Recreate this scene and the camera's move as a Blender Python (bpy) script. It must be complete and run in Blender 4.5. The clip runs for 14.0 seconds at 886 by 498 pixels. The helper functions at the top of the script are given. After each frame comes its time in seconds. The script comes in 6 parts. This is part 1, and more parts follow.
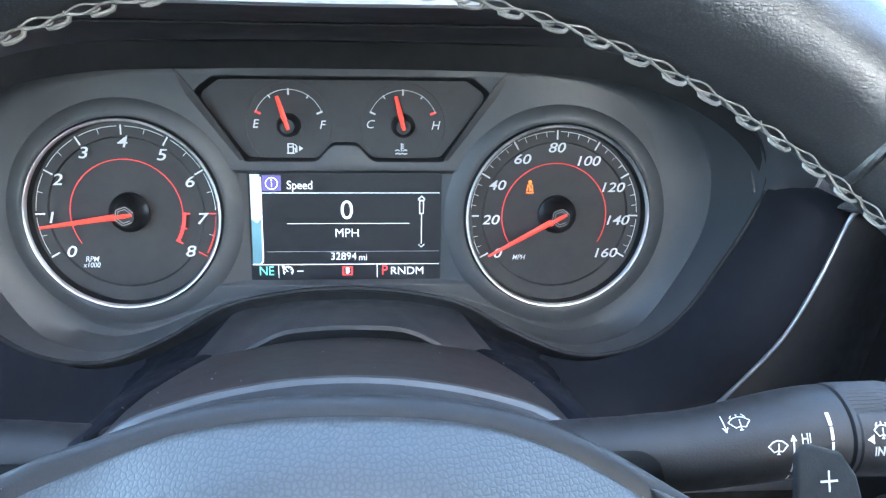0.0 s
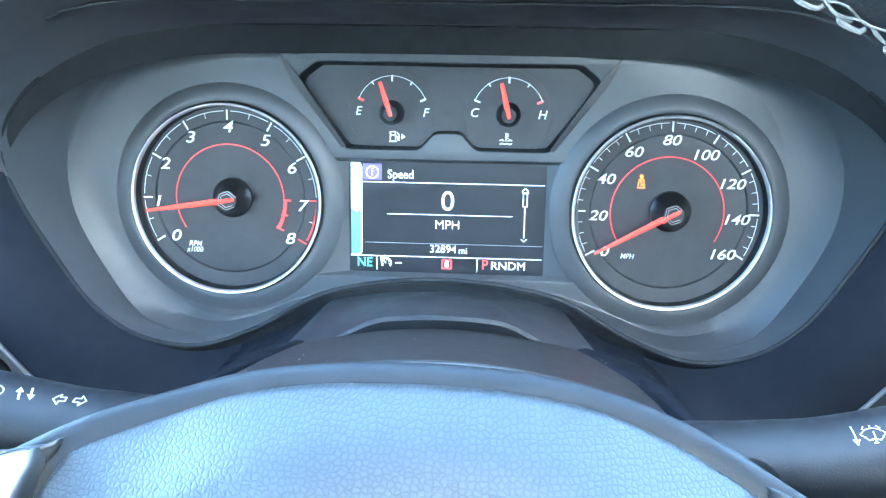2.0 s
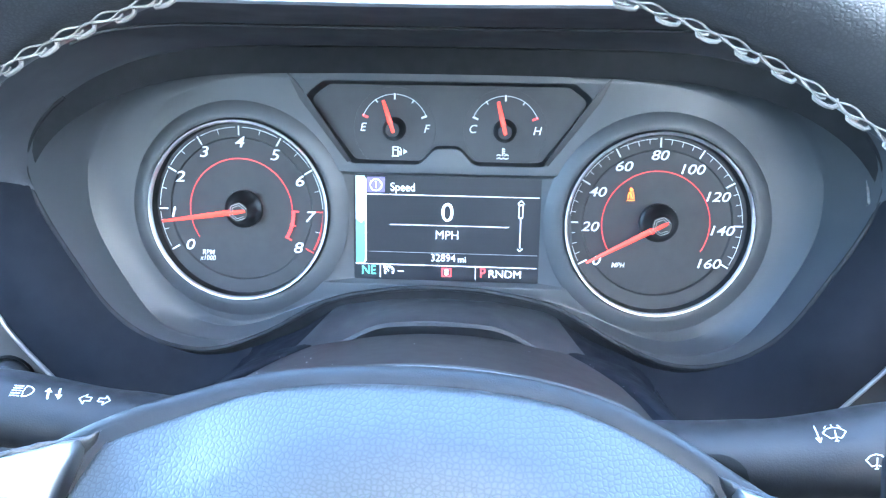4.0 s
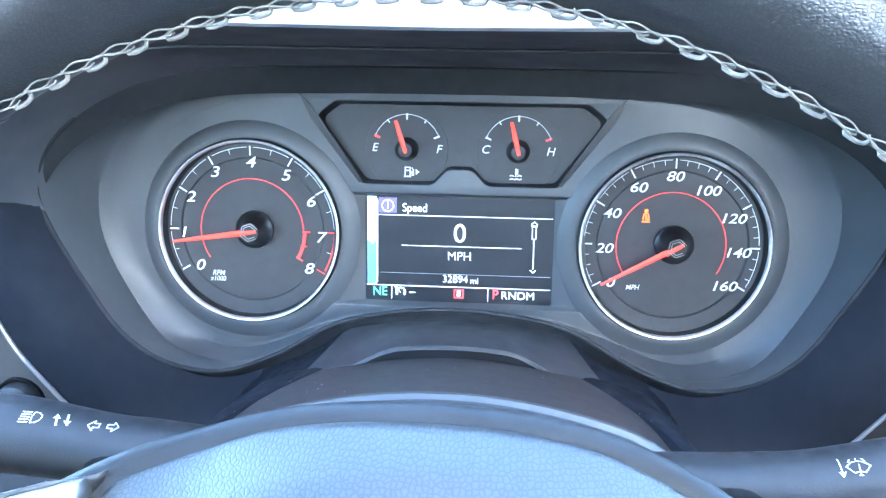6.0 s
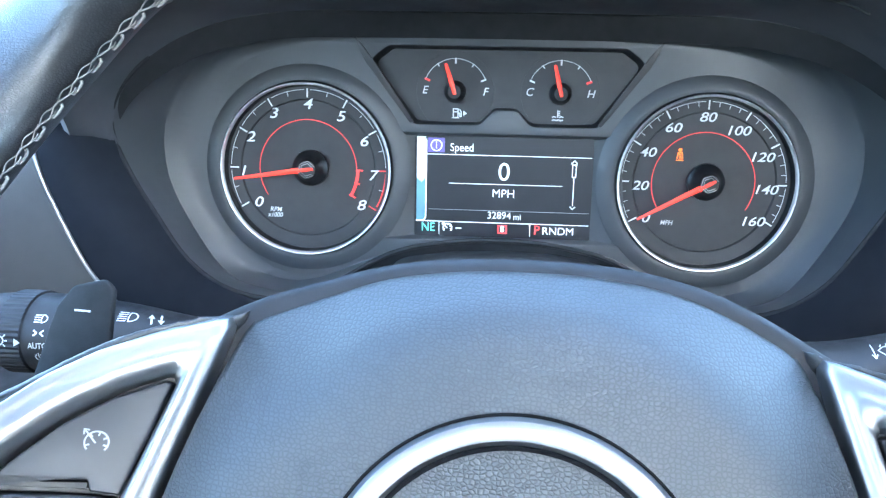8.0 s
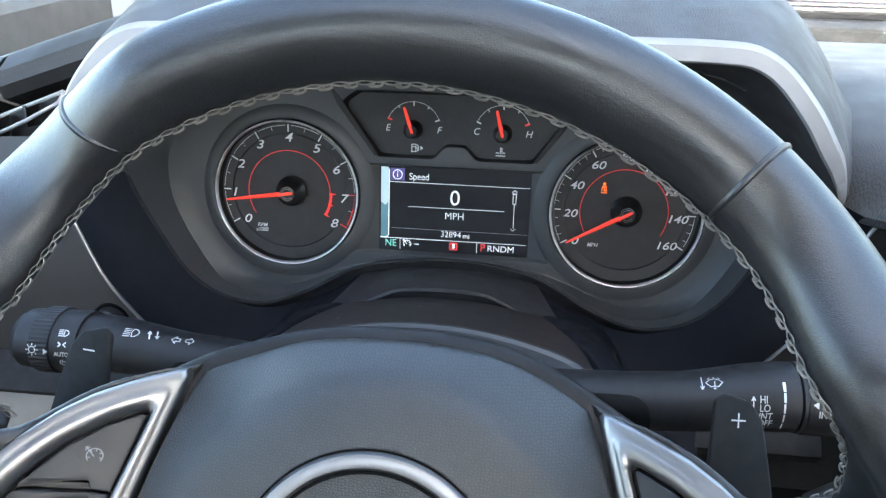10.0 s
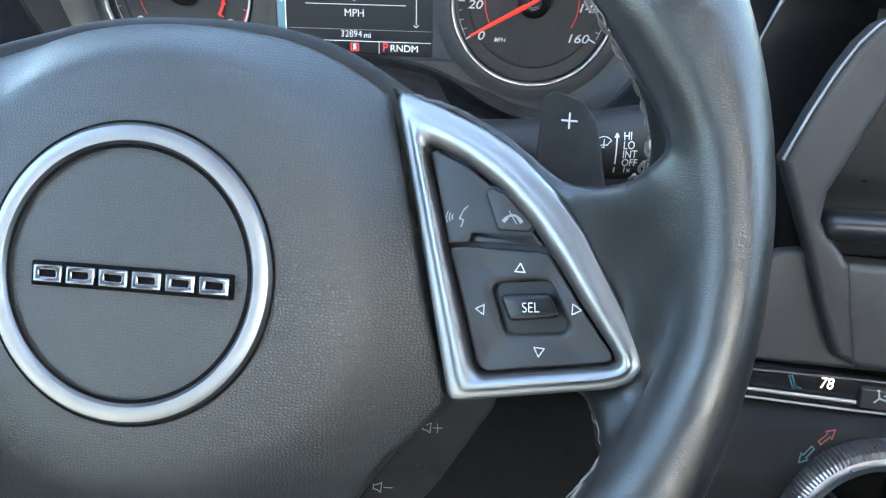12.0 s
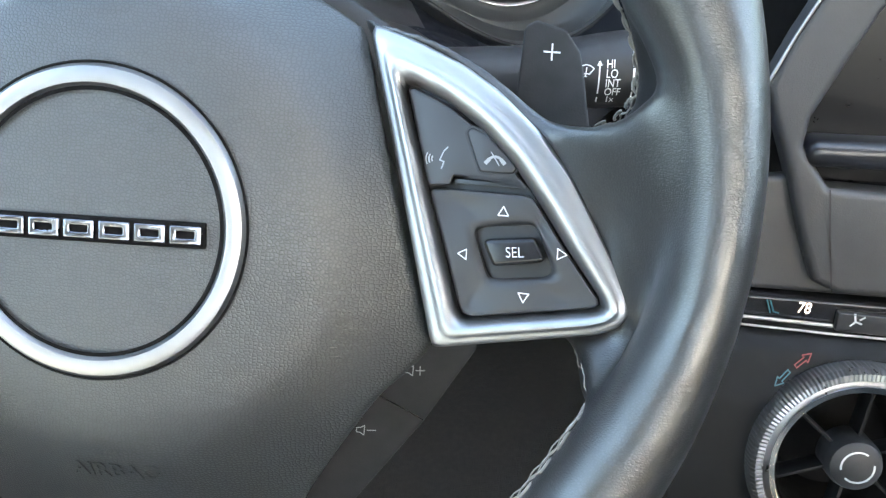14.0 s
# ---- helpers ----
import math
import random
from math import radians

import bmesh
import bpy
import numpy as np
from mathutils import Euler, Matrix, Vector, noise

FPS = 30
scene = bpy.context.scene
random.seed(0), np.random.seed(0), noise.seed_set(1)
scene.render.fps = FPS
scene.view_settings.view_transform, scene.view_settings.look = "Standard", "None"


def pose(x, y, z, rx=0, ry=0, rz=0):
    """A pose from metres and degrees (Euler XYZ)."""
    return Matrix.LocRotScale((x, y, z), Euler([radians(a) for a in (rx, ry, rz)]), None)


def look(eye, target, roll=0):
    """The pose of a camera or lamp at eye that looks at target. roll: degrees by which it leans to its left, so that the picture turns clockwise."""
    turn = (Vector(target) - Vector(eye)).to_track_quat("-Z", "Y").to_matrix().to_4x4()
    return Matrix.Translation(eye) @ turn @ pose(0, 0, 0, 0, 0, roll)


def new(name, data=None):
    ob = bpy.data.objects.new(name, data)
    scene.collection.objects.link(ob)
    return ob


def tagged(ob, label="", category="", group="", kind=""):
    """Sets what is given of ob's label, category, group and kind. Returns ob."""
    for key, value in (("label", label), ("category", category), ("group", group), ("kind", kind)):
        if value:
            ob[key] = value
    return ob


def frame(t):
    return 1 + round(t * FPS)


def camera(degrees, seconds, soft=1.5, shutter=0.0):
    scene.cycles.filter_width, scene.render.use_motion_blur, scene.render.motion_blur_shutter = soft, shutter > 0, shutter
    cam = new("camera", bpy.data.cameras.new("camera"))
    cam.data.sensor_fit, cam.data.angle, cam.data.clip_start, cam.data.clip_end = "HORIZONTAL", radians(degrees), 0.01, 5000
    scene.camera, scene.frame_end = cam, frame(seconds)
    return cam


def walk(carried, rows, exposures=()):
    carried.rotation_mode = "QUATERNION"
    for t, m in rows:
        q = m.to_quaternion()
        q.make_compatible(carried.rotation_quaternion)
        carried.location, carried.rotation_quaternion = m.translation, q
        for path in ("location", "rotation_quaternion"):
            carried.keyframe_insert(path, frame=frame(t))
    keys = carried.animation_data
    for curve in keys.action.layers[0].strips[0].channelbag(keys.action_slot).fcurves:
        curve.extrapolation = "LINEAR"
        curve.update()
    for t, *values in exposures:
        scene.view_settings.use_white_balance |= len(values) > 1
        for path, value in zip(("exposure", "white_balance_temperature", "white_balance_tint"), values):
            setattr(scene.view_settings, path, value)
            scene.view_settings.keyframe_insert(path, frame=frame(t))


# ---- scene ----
# A car's cockpit. Dash coordinates: x to the right, y ahead, z up along the face of the instrument cluster,
# from the middle of its display. DASH leans that frame back and lifts it over the cabin floor.
LEAN_BACK, LIFT = 8.0, 0.62
DASH = pose(0, 0, LIFT) @ pose(0, 0, 0, -LEAN_BACK)
cam = camera(55.8, 14.0, soft=1.3)
PATH = [
    (0, (0.0150, -0.3923, 0.7646), (0.0944, 0.5340, 0.3964), 1.48),
    (0.5, (0.0185, -0.3906, 0.7589), (0.0478, 0.5404, 0.3951), 1.15),
    (1, (0.0167, -0.3828, 0.7492), (0.0132, 0.5506, 0.3904), 0.85),
    (1.5, (0.0172, -0.3810, 0.7496), (-0.0124, 0.5533, 0.3944), 0.56),
    (2, (0.0203, -0.3821, 0.7467), (-0.0329, 0.5543, 0.3996), 0.48),
    (2.5, (0.0267, -0.3916, 0.7485), (-0.0299, 0.5462, 0.4059), 0.54),
    (3, (0.0188, -0.4109, 0.7592), (-0.0453, 0.5258, 0.4152), 0.33),
    (5.3, (0.0333, -0.3866, 0.7540), (-0.0228, 0.5519, 0.4133), 0.52),
    (5.5, (0.0302, -0.3919, 0.7562), (-0.0347, 0.5486, 0.4228), 0.47),
    (6, (0.0226, -0.3954, 0.7603), (-0.0495, 0.5454, 0.4292), 0.33),
    (6.5, (0.0212, -0.4060, 0.7604), (-0.0525, 0.5348, 0.4296), 0.36),
    (7, (0.0212, -0.4152, 0.7590), (-0.0549, 0.5247, 0.4262), 0.36),
    (7.5, (0.0070, -0.4216, 0.7410), (-0.0653, 0.5188, 0.4087), 0.50),
    (7.7, (0.0013, -0.4252, 0.7369), (-0.0682, 0.5151, 0.4039), 0.55),
    (9.8, (0.0319, -0.4841, 0.8108), (-0.0749, 0.4249, 0.4078), 0.88),
    (10, (0.0505, -0.4860, 0.8103), (-0.0555, 0.4231, 0.4073), 0.83),
    (10.5, (0.0941, -0.4970, 0.7896), (-0.0206, 0.4109, 0.3865), 0.07),
    (11, (0.1099, -0.4973, 0.7476), (-0.0186, 0.4090, 0.3450), -0.21),
    (11.5, (0.1148, -0.4923, 0.7339), (-0.0177, 0.4103, 0.3242), -0.09),
    (12, (0.1218, -0.4867, 0.7274), (-0.0003, 0.3859, 0.2545), -0.03),
    (12.5, (0.1265, -0.4826, 0.7295), (0.0212, 0.3684, 0.2149), 0.30),
    (13, (0.1269, -0.4780, 0.7265), (0.0348, 0.3569, 0.1838), 0.38),
    (13.5, (0.1264, -0.4784, 0.7291), (0.0419, 0.3473, 0.1713), 0.33),
    (14, (0.1189, -0.4764, 0.7302), (0.0328, 0.3480, 0.1708), 0.04),
]
EXPOSURES = [(0.0, 4.35, 6100, 3), (0.5, 4.75, 5250, -8), (1.5, 5.15, 5250, -7), (2.5, 5.2, 5200, -4), (3.0, 5.15, 5300, 0), (5.5, 5.2, 5300, 2), (6.5, 5.2, 5200, 1), (7.0, 4.75, 5150, 1), (7.5, 4.55, 5250, 0),
             (9.8, 3.5, 6700, 5), (10.5, 2.95, 6200, 1), (11.0, 3.1, 6200, 0), (11.5, 3.4, 6300, 0), (12.5, 3.95, 6600, 2), (14.0, 4.2, 7150, 2)]
walk(cam, [(t, look(eye, target, roll)) for t, eye, target, roll in PATH], EXPOSURES)

# ---- light ----
world = bpy.data.worlds.new("sky")
scene.world = world
world.use_nodes = True
sky = world.node_tree.nodes.new("ShaderNodeTexSky")
sky.sky_type, sky.sun_disc = "NISHITA", False
SUN_UP, SUN_TURN = 35.0, 155.0
sky.dust_density = 1.5
sky.sun_elevation, sky.sun_rotation = radians(SUN_UP), radians(SUN_TURN)
background = world.node_tree.nodes["Background"]
world.node_tree.links.new(sky.outputs[0], background.inputs[0])
background.inputs[1].default_value = 0.15
sun_light = bpy.data.lights.new("sun", "SUN")
sun_light.energy, sun_light.angle, sun_light.color = 2.0, radians(1.5), (1.0, 0.95, 0.88)
sun = new("sun", sun_light)
sun.matrix_world = look((0, 0, 10), (-math.sin(radians(SUN_TURN)) * 10, -math.cos(radians(SUN_TURN)) * 10, 10 - 10 * math.tan(radians(SUN_UP))))


# ---- materials ----
def material(name, colour, rough=0.5, metal=0.0, vary=0.12, worn=0.0, grain=0.0, grain_size=0.001, kind="noise", emit=0.0, rough_vary=0.1, coat=0.0, stains=0.02, shine=0.5, wrinkle=0.0):
    """A surface with variation at two scales: fine grain relief and broad wear in colour and gloss."""
    m = bpy.data.materials.new(name)
    m.use_nodes = True
    t = m.node_tree
    b = t.nodes["Principled BSDF"]
    link = t.links.new
    co = t.nodes.new("ShaderNodeTexCoord")
    wide = t.nodes.new("ShaderNodeTexNoise")
    wide.inputs["Scale"].default_value, wide.inputs["Detail"].default_value = 1 / stains, 5
    link(co.outputs["Object"], wide.inputs["Vector"])
    ramp = t.nodes.new("ShaderNodeMapRange")
    ramp.inputs[1].default_value, ramp.inputs[2].default_value = 0.3, 0.7
    ramp.inputs[3].default_value, ramp.inputs[4].default_value = 1 - vary, 1 + vary
    link(wide.outputs["Fac"], ramp.inputs[0])
    mul = t.nodes.new("ShaderNodeVectorMath")
    mul.operation = "SCALE"
    mul.inputs[0].default_value = colour
    link(ramp.outputs[0], mul.inputs["Scale"])
    link(mul.outputs[0], b.inputs["Base Color"])
    rr = t.nodes.new("ShaderNodeMapRange")
    rr.inputs[1].default_value, rr.inputs[2].default_value = 0.3, 0.7
    rr.inputs[3].default_value, rr.inputs[4].default_value = max(0.02, rough - rough_vary), min(1, rough + rough_vary)
    fine = t.nodes.new("ShaderNodeTexNoise")
    fine.inputs["Scale"].default_value, fine.inputs["Detail"].default_value = 3.1 / stains, 6
    link(co.outputs["Object"], fine.inputs["Vector"])
    link(fine.outputs["Fac"], rr.inputs[0])
    link(rr.outputs[0], b.inputs["Roughness"])
    b.inputs["Metallic"].default_value = metal
    b.inputs["Specular IOR Level"].default_value = shine
    b.inputs["Coat Weight"].default_value = coat
    b.inputs["Coat Roughness"].default_value = 0.08
    if emit:
        b.inputs["Emission Color"].default_value = (*colour, 1)
        b.inputs["Emission Strength"].default_value = emit
    if grain:
        bump = t.nodes.new("ShaderNodeBump")
        bump.inputs["Strength"].default_value = min(1.0, grain)
        if worn:
            patch = t.nodes.new("ShaderNodeTexNoise")
            patch.inputs["Scale"].default_value, patch.inputs["Detail"].default_value = 1 / worn, 2
            link(co.outputs["Object"], patch.inputs["Vector"])
            fade = t.nodes.new("ShaderNodeMapRange")
            fade.inputs[1].default_value, fade.inputs[2].default_value = 0.38, 0.62
            fade.inputs[3].default_value, fade.inputs[4].default_value = grain * 0.25, grain
            link(patch.outputs["Fac"], fade.inputs[0])
            link(fade.outputs[0], bump.inputs["Strength"])
        bump.inputs["Distance"].default_value = grain_size * 0.4
        if kind == "pebble":
            warp = t.nodes.new("ShaderNodeTexNoise")
            warp.inputs["Scale"].default_value = 0.5 / grain_size
            link(co.outputs["Object"], warp.inputs["Vector"])
            off = t.nodes.new("ShaderNodeVectorMath")
            off.operation = "MULTIPLY_ADD"
            off.inputs[1].default_value = (grain_size * 0.7,) * 3
            link(warp.outputs["Color"], off.inputs[0])
            lay = t.nodes.new("ShaderNodeMapping")
            lay.inputs["Scale"].default_value = (0.7, 1.0, 0.8) if wrinkle else (0.8, 1.0, 1.0)
            link(co.outputs["Object"], lay.inputs["Vector"])
            link(lay.outputs[0], off.inputs[2])
            cell = t.nodes.new("ShaderNodeTexVoronoi")
            cell.voronoi_dimensions = "3D" if wrinkle else "2D"
            cell.feature = "DISTANCE_TO_EDGE"
            cell.inputs["Randomness"].default_value = 0.8
            cell.inputs["Scale"].default_value = 1 / grain_size
            link(off.outputs[0], cell.inputs["Vector"])
            bump.inputs["Distance"].default_value = grain_size * 0.16
            soft = t.nodes.new("ShaderNodeMapRange")
            soft.interpolation_type = "SMOOTHSTEP"
            soft.inputs[1].default_value, soft.inputs[2].default_value = -0.05, 0.32
            link(cell.outputs["Distance"], soft.inputs[0])
            link(soft.outputs[0], bump.inputs["Height"])
            # the shade in the grooves is put into the base colour
            groove_shade = t.nodes.new("ShaderNodeMapRange")
            groove_shade.inputs[3].default_value, groove_shade.inputs[4].default_value = 0.52, 1.12
            link(soft.outputs[0], groove_shade.inputs[0])
            creased = t.nodes.new("ShaderNodeVectorMath")
            creased.operation = "SCALE"
            link(mul.outputs[0], creased.inputs[0])
            link(groove_shade.outputs[0], creased.inputs["Scale"])
            link(creased.outputs[0], b.inputs["Base Color"])
        else:
            gr = t.nodes.new("ShaderNodeTexNoise")
            gr.inputs["Scale"].default_value, gr.inputs["Detail"].default_value = 1 / grain_size, 3
            link(co.outputs["Object"], gr.inputs["Vector"])
            link(gr.outputs["Fac"], bump.inputs["Height"])
        if wrinkle:
            fold = t.nodes.new("ShaderNodeTexNoise")
            fold.inputs["Scale"].default_value, fold.inputs["Detail"].default_value, fold.inputs["Distortion"].default_value = 700, 5, 1.5
            stretch = t.nodes.new("ShaderNodeMapping")
            stretch.inputs["Rotation"].default_value = (0.3, 0.2, 0.7)
            stretch.inputs["Scale"].default_value = (0.45, 1.3, 1.0)
            link(co.outputs["Object"], stretch.inputs["Vector"])
            link(stretch.outputs[0], fold.inputs["Vector"])
            crease = t.nodes.new("ShaderNodeBump")
            crease.inputs["Strength"].default_value, crease.inputs["Distance"].default_value = wrinkle, 0.0008
            link(fold.outputs["Fac"], crease.inputs["Height"])
            link(bump.outputs[0], crease.inputs["Normal"])
            bump = crease
        link(bump.outputs[0], b.inputs["Normal"])
    return m


PAD = material("grained black vinyl", (0.0295, 0.033, 0.0358), 0.40, shine=0.9, grain=0.52, grain_size=0.00095, kind="pebble", rough_vary=0.03, stains=0.05, vary=0.06)
LEATHER = material("worn black leather", (0.024, 0.024, 0.025), 0.33, shine=1.0, wrinkle=0.12, grain=0.42, grain_size=0.00065, kind="pebble", rough_vary=0.04, stains=0.03, worn=0.03)
PLASTIC = material("matt black plastic", (0.012, 0.0127, 0.015), 0.5, shine=0.4, grain=0.3, grain_size=0.0006)
VINYL = material("black dash vinyl", (0.026, 0.027, 0.03), 0.65, grain=0.25, grain_size=0.0007, kind="pebble", stains=0.08)
COWL = material("smooth black trim", (0.0062, 0.0075, 0.0112), 0.68, shine=0.1, grain=0.12, grain_size=0.0006)
SOFT = material("soft dash vinyl", (0.062, 0.064, 0.068), 0.6, grain=0.35, grain_size=0.0012, kind="pebble", stains=0.08)
MASK = material("charcoal satin plastic", (0.055, 0.058, 0.062), 0.42, rough_vary=0.03, vary=0.06, grain=0.15, grain_size=0.0005, stains=0.05)
GLOSS = material("gloss black plastic", (0.012, 0.012, 0.014), 0.2, rough_vary=0.05, vary=0.05)
DIAL = material("dial black", (0.022, 0.022, 0.0235), 0.5, vary=0.1)
CUP = material("dark dial wall", (0.008, 0.008, 0.009), 0.4)
SATIN = material("satin chrome", (0.37, 0.37, 0.372), 0.38, metal=1.0, vary=0.03, rough_vary=0.03, stains=0.03)
CHROME = material("bright chrome", (0.85, 0.86, 0.88), 0.1, metal=1.0, vary=0.04, rough_vary=0.04)
RINGS = material("satin silver ring", (0.92, 0.92, 0.93), 0.40, metal=1.0, vary=0.04, rough_vary=0.05)
KNURL = material("dull silver plastic", (0.26, 0.26, 0.27), 0.36, metal=0.9, vary=0.08)
VOID = material("dull black cavity", (0.006, 0.006, 0.0065), 0.9, shine=0.1)
CONSOLE_BLACK = material("soft black console plastic", (0.0055, 0.0062, 0.0075), 0.6, shine=0.15, grain=0.3, grain_size=0.0006, stains=0.05)
BROW = material("dark hood lining", (0.062, 0.063, 0.070), 0.6, grain=0.2, grain_size=0.0008, stains=0.06)
TRIM = material("pale grey trim", (0.3, 0.3, 0.31), 0.38, vary=0.08)
WARM = material("warm grey panel plastic", (0.036, 0.034, 0.032), 0.55, grain=0.3, grain_size=0.0008, stains=0.06)
# the red in this base stands for a reddish reflection on the shell
SHELL = material("dark shell plastic with reflected red", (0.013, 0.011, 0.0115), 0.5, grain=0.1, grain_size=0.0005, vary=0.04, rough_vary=0.02)
SHELF = material("dark shelf plastic", (0.024, 0.025, 0.028), 0.45, grain=0.2, grain_size=0.0005, stains=0.05)
LINT = material("pale lint", (0.5, 0.5, 0.5), 0.9)
BADGE = material("dark chrome", (0.24, 0.245, 0.26), 0.2, metal=1.0, vary=0.05)
LCD_PALE = material("display pale", (0.5, 0.66, 0.72), 0.4, emit=0.045, vary=0.02)
# pale base that carries the brightness of a lit patch by the door
PALE = material("pale grey of the lit patch", (0.2, 0.195, 0.185), 0.6, grain=0.3, grain_size=0.0008)
GREY = material("grey plastic", (0.032, 0.033, 0.036), 0.5, grain=0.3, grain_size=0.0008, stains=0.06)
KEY = material("satin button rubber", (0.026, 0.027, 0.03), 0.4, vary=0.05, stains=0.04, rough_vary=0.02)
# white and red print and the needle get a faint glow of their own
WHITE = material("white print", (0.62, 0.63, 0.64), 0.5, emit=0.014, vary=0.04)
INK = material("grey print", (0.36, 0.37, 0.385), 0.5, vary=0.06)
RED = material("red print", (0.75, 0.05, 0.045), 0.5, emit=0.07, vary=0.04)
NEEDLE = material("orange red needle", (0.85, 0.055, 0.035), 0.4, emit=0.06, vary=0.05)
AMBER = material("amber lamp", (1.0, 0.17, 0.02), 0.5, emit=0.16, vary=0.02)
DARK_GLASS = material("dark screen glass", (0.006, 0.006, 0.007), 0.3, shine=0.25, rough_vary=0.03, vary=0.05)
SCREEN = material("display black", (0.012, 0.013, 0.017), 0.32, rough_vary=0.03, vary=0.05)
LCD = material("display white", (0.88, 0.92, 0.95), 0.4, emit=0.062, vary=0.02)
LCD_GREEN = material("display green", (0.22, 0.75, 0.6), 0.4, emit=0.045, vary=0.02)
LCD_RED = material("display red", (0.9, 0.06, 0.06), 0.4, emit=0.07, vary=0.02)
LCD_VIOLET = material("display violet", (0.12, 0.09, 0.3), 0.4, emit=0.045, vary=0.1)
LCD_CYAN = material("display cyan", (0.12, 0.26, 0.32), 0.4, emit=0.02, vary=0.2)
ORANGE = material("amber digits", (1.0, 0.75, 0.6), 0.4, emit=0.14, vary=0.02)
BLUE = material("blue print", (0.010, 0.075, 0.095), 0.5, vary=0.05)
DULL_RED = material("dull red print", (0.15, 0.02, 0.02), 0.5, vary=0.05)
THREAD = material("pale grey thread", (0.22, 0.205, 0.185), 0.8, vary=0.25, grain=0.6, grain_size=0.0003, stains=0.004)
DARK = material("dark grained plastic", (0.013, 0.0135, 0.015), 0.7, shine=0.3, grain=0.3, grain_size=0.0006)
CARPET = material("black carpet", (0.018, 0.018, 0.019), 0.95, grain=1.0, grain_size=0.002)
LINING = material("grey cloth lining", (0.3, 0.29, 0.28), 0.9, grain=0.4, grain_size=0.001)
PAINT = material("red car paint", (0.35, 0.02, 0.02), 0.25, coat=0.8, vary=0.05)
ASPHALT = material("asphalt", (0.09, 0.088, 0.085), 0.9, grain=0.6, grain_size=0.01, stains=1.5)
GLASS = bpy.data.materials.new("window glass")
GLASS.use_nodes = True
GLASS.node_tree.nodes["Principled BSDF"].inputs["Transmission Weight"].default_value = 1.0
GLASS.node_tree.nodes["Principled BSDF"].inputs["Roughness"].default_value = 0.0
GLASS.node_tree.nodes["Principled BSDF"].inputs["IOR"].default_value = 1.05


# ---- builders ----
def axes(o, ex, ey, ez):
    m = Matrix.Identity(4)
    for i, c in enumerate((ex, ey, ez, o)):
        for j in range(3):
            m[j][i] = c[j]
    return m


FACE = axes((0, 0, 0), (1, 0, 0), (0, 0, 1), (0, -1, 0))   # drawings on upright faces: right, up, towards the driver


def set_down(centre, shift, turn):
    """The dash frame for a thing turned about its own centre (degrees about x, y, z) and moved by shift."""
    c = Vector(centre)
    return DASH @ Matrix.Translation(c + Vector(shift)) @ pose(0, 0, 0, *turn) @ Matrix.Translation(-c)


def thing(name, m, label, category, group="", kind=""):
    ob = new(name)
    ob.empty_display_size = 0.02
    ob.matrix_world = m
    return tagged(ob, label, category, group, kind)


def finish(name, bm, mat, smooth=True, angle=35):
    me = bpy.data.meshes.new(name)
    bmesh.ops.recalc_face_normals(bm, faces=bm.faces)
    for f in bm.faces:
        f.smooth = smooth
    if smooth:
        for e in bm.edges:
            if len(e.link_faces) == 2 and e.calc_face_angle(0) > radians(angle):
                e.smooth = False
    bm.to_mesh(me)
    bm.free()
    me.materials.append(mat)
    return me


def part(name, bm, mat, parent, label="", smooth=True, angle=35):
    ob = new(name, finish(name, bm, mat, smooth, angle))
    ob.parent = parent
    return tagged(ob, label)


def structure(name, bm, mat, label, category, smooth=True, m=None):
    ob = new(name, finish(name, bm, mat, smooth))
    ob.matrix_world = DASH if m is None else m
    return tagged(ob, label, category, kind="structure")


def bm_from_curve(curve):
    ob = bpy.data.objects.new("sketch", curve)
    scene.collection.objects.link(ob)
    deps = bpy.context.evaluated_depsgraph_get()
    me = bpy.data.meshes.new_from_object(ob.evaluated_get(deps))
    bm = bmesh.new()
    bm.from_mesh(me)
    bpy.data.objects.remove(ob)
    bpy.data.curves.remove(curve)
    bpy.data.meshes.remove(me)
    return bm


def plate(loops, depth, bevel=0.0, m=FACE, res=3, at=0.0):
    """A solid plate cut to the first loop with the others as holes: its front lies at 'at' along the local z, its back at at - depth."""
    c = bpy.data.curves.new("sketch", "CURVE")
    c.dimensions, c.fill_mode = "2D", "BOTH"
    bevel = min(bevel, depth * 0.49)
    c.extrude, c.bevel_depth, c.bevel_resolution, c.offset = depth / 2 - bevel, bevel, res, -bevel
    for loop in loops:
        s = c.splines.new("POLY")
        s.points.add(len(loop) - 1)
        for p, q in zip(s.points, loop):
            p.co = (q[0], q[1], 0, 1)
        s.use_cyclic_u = True
    bm = bm_from_curve(c)
    bmesh.ops.remove_doubles(bm, verts=bm.verts, dist=1e-6)
    bm.transform(m @ Matrix.Translation((0, 0, at - depth / 2)))
    return bm


def text_bm(s, size, m, shear=0.0, align="CENTER", bold=0.0, stretch=1.0):
    c = bpy.data.curves.new("sketch", "FONT")
    c.body, c.size, c.shear, c.align_x, c.align_y, c.extrude, c.offset = s, size, shear, align, "CENTER", 0.00004, bold
    bm = bm_from_curve(c)
    bmesh.ops.remove_doubles(bm, verts=bm.verts, dist=1e-7)
    bm.transform(m @ Matrix.Diagonal((stretch, 1, 1, 1)))
    return bm


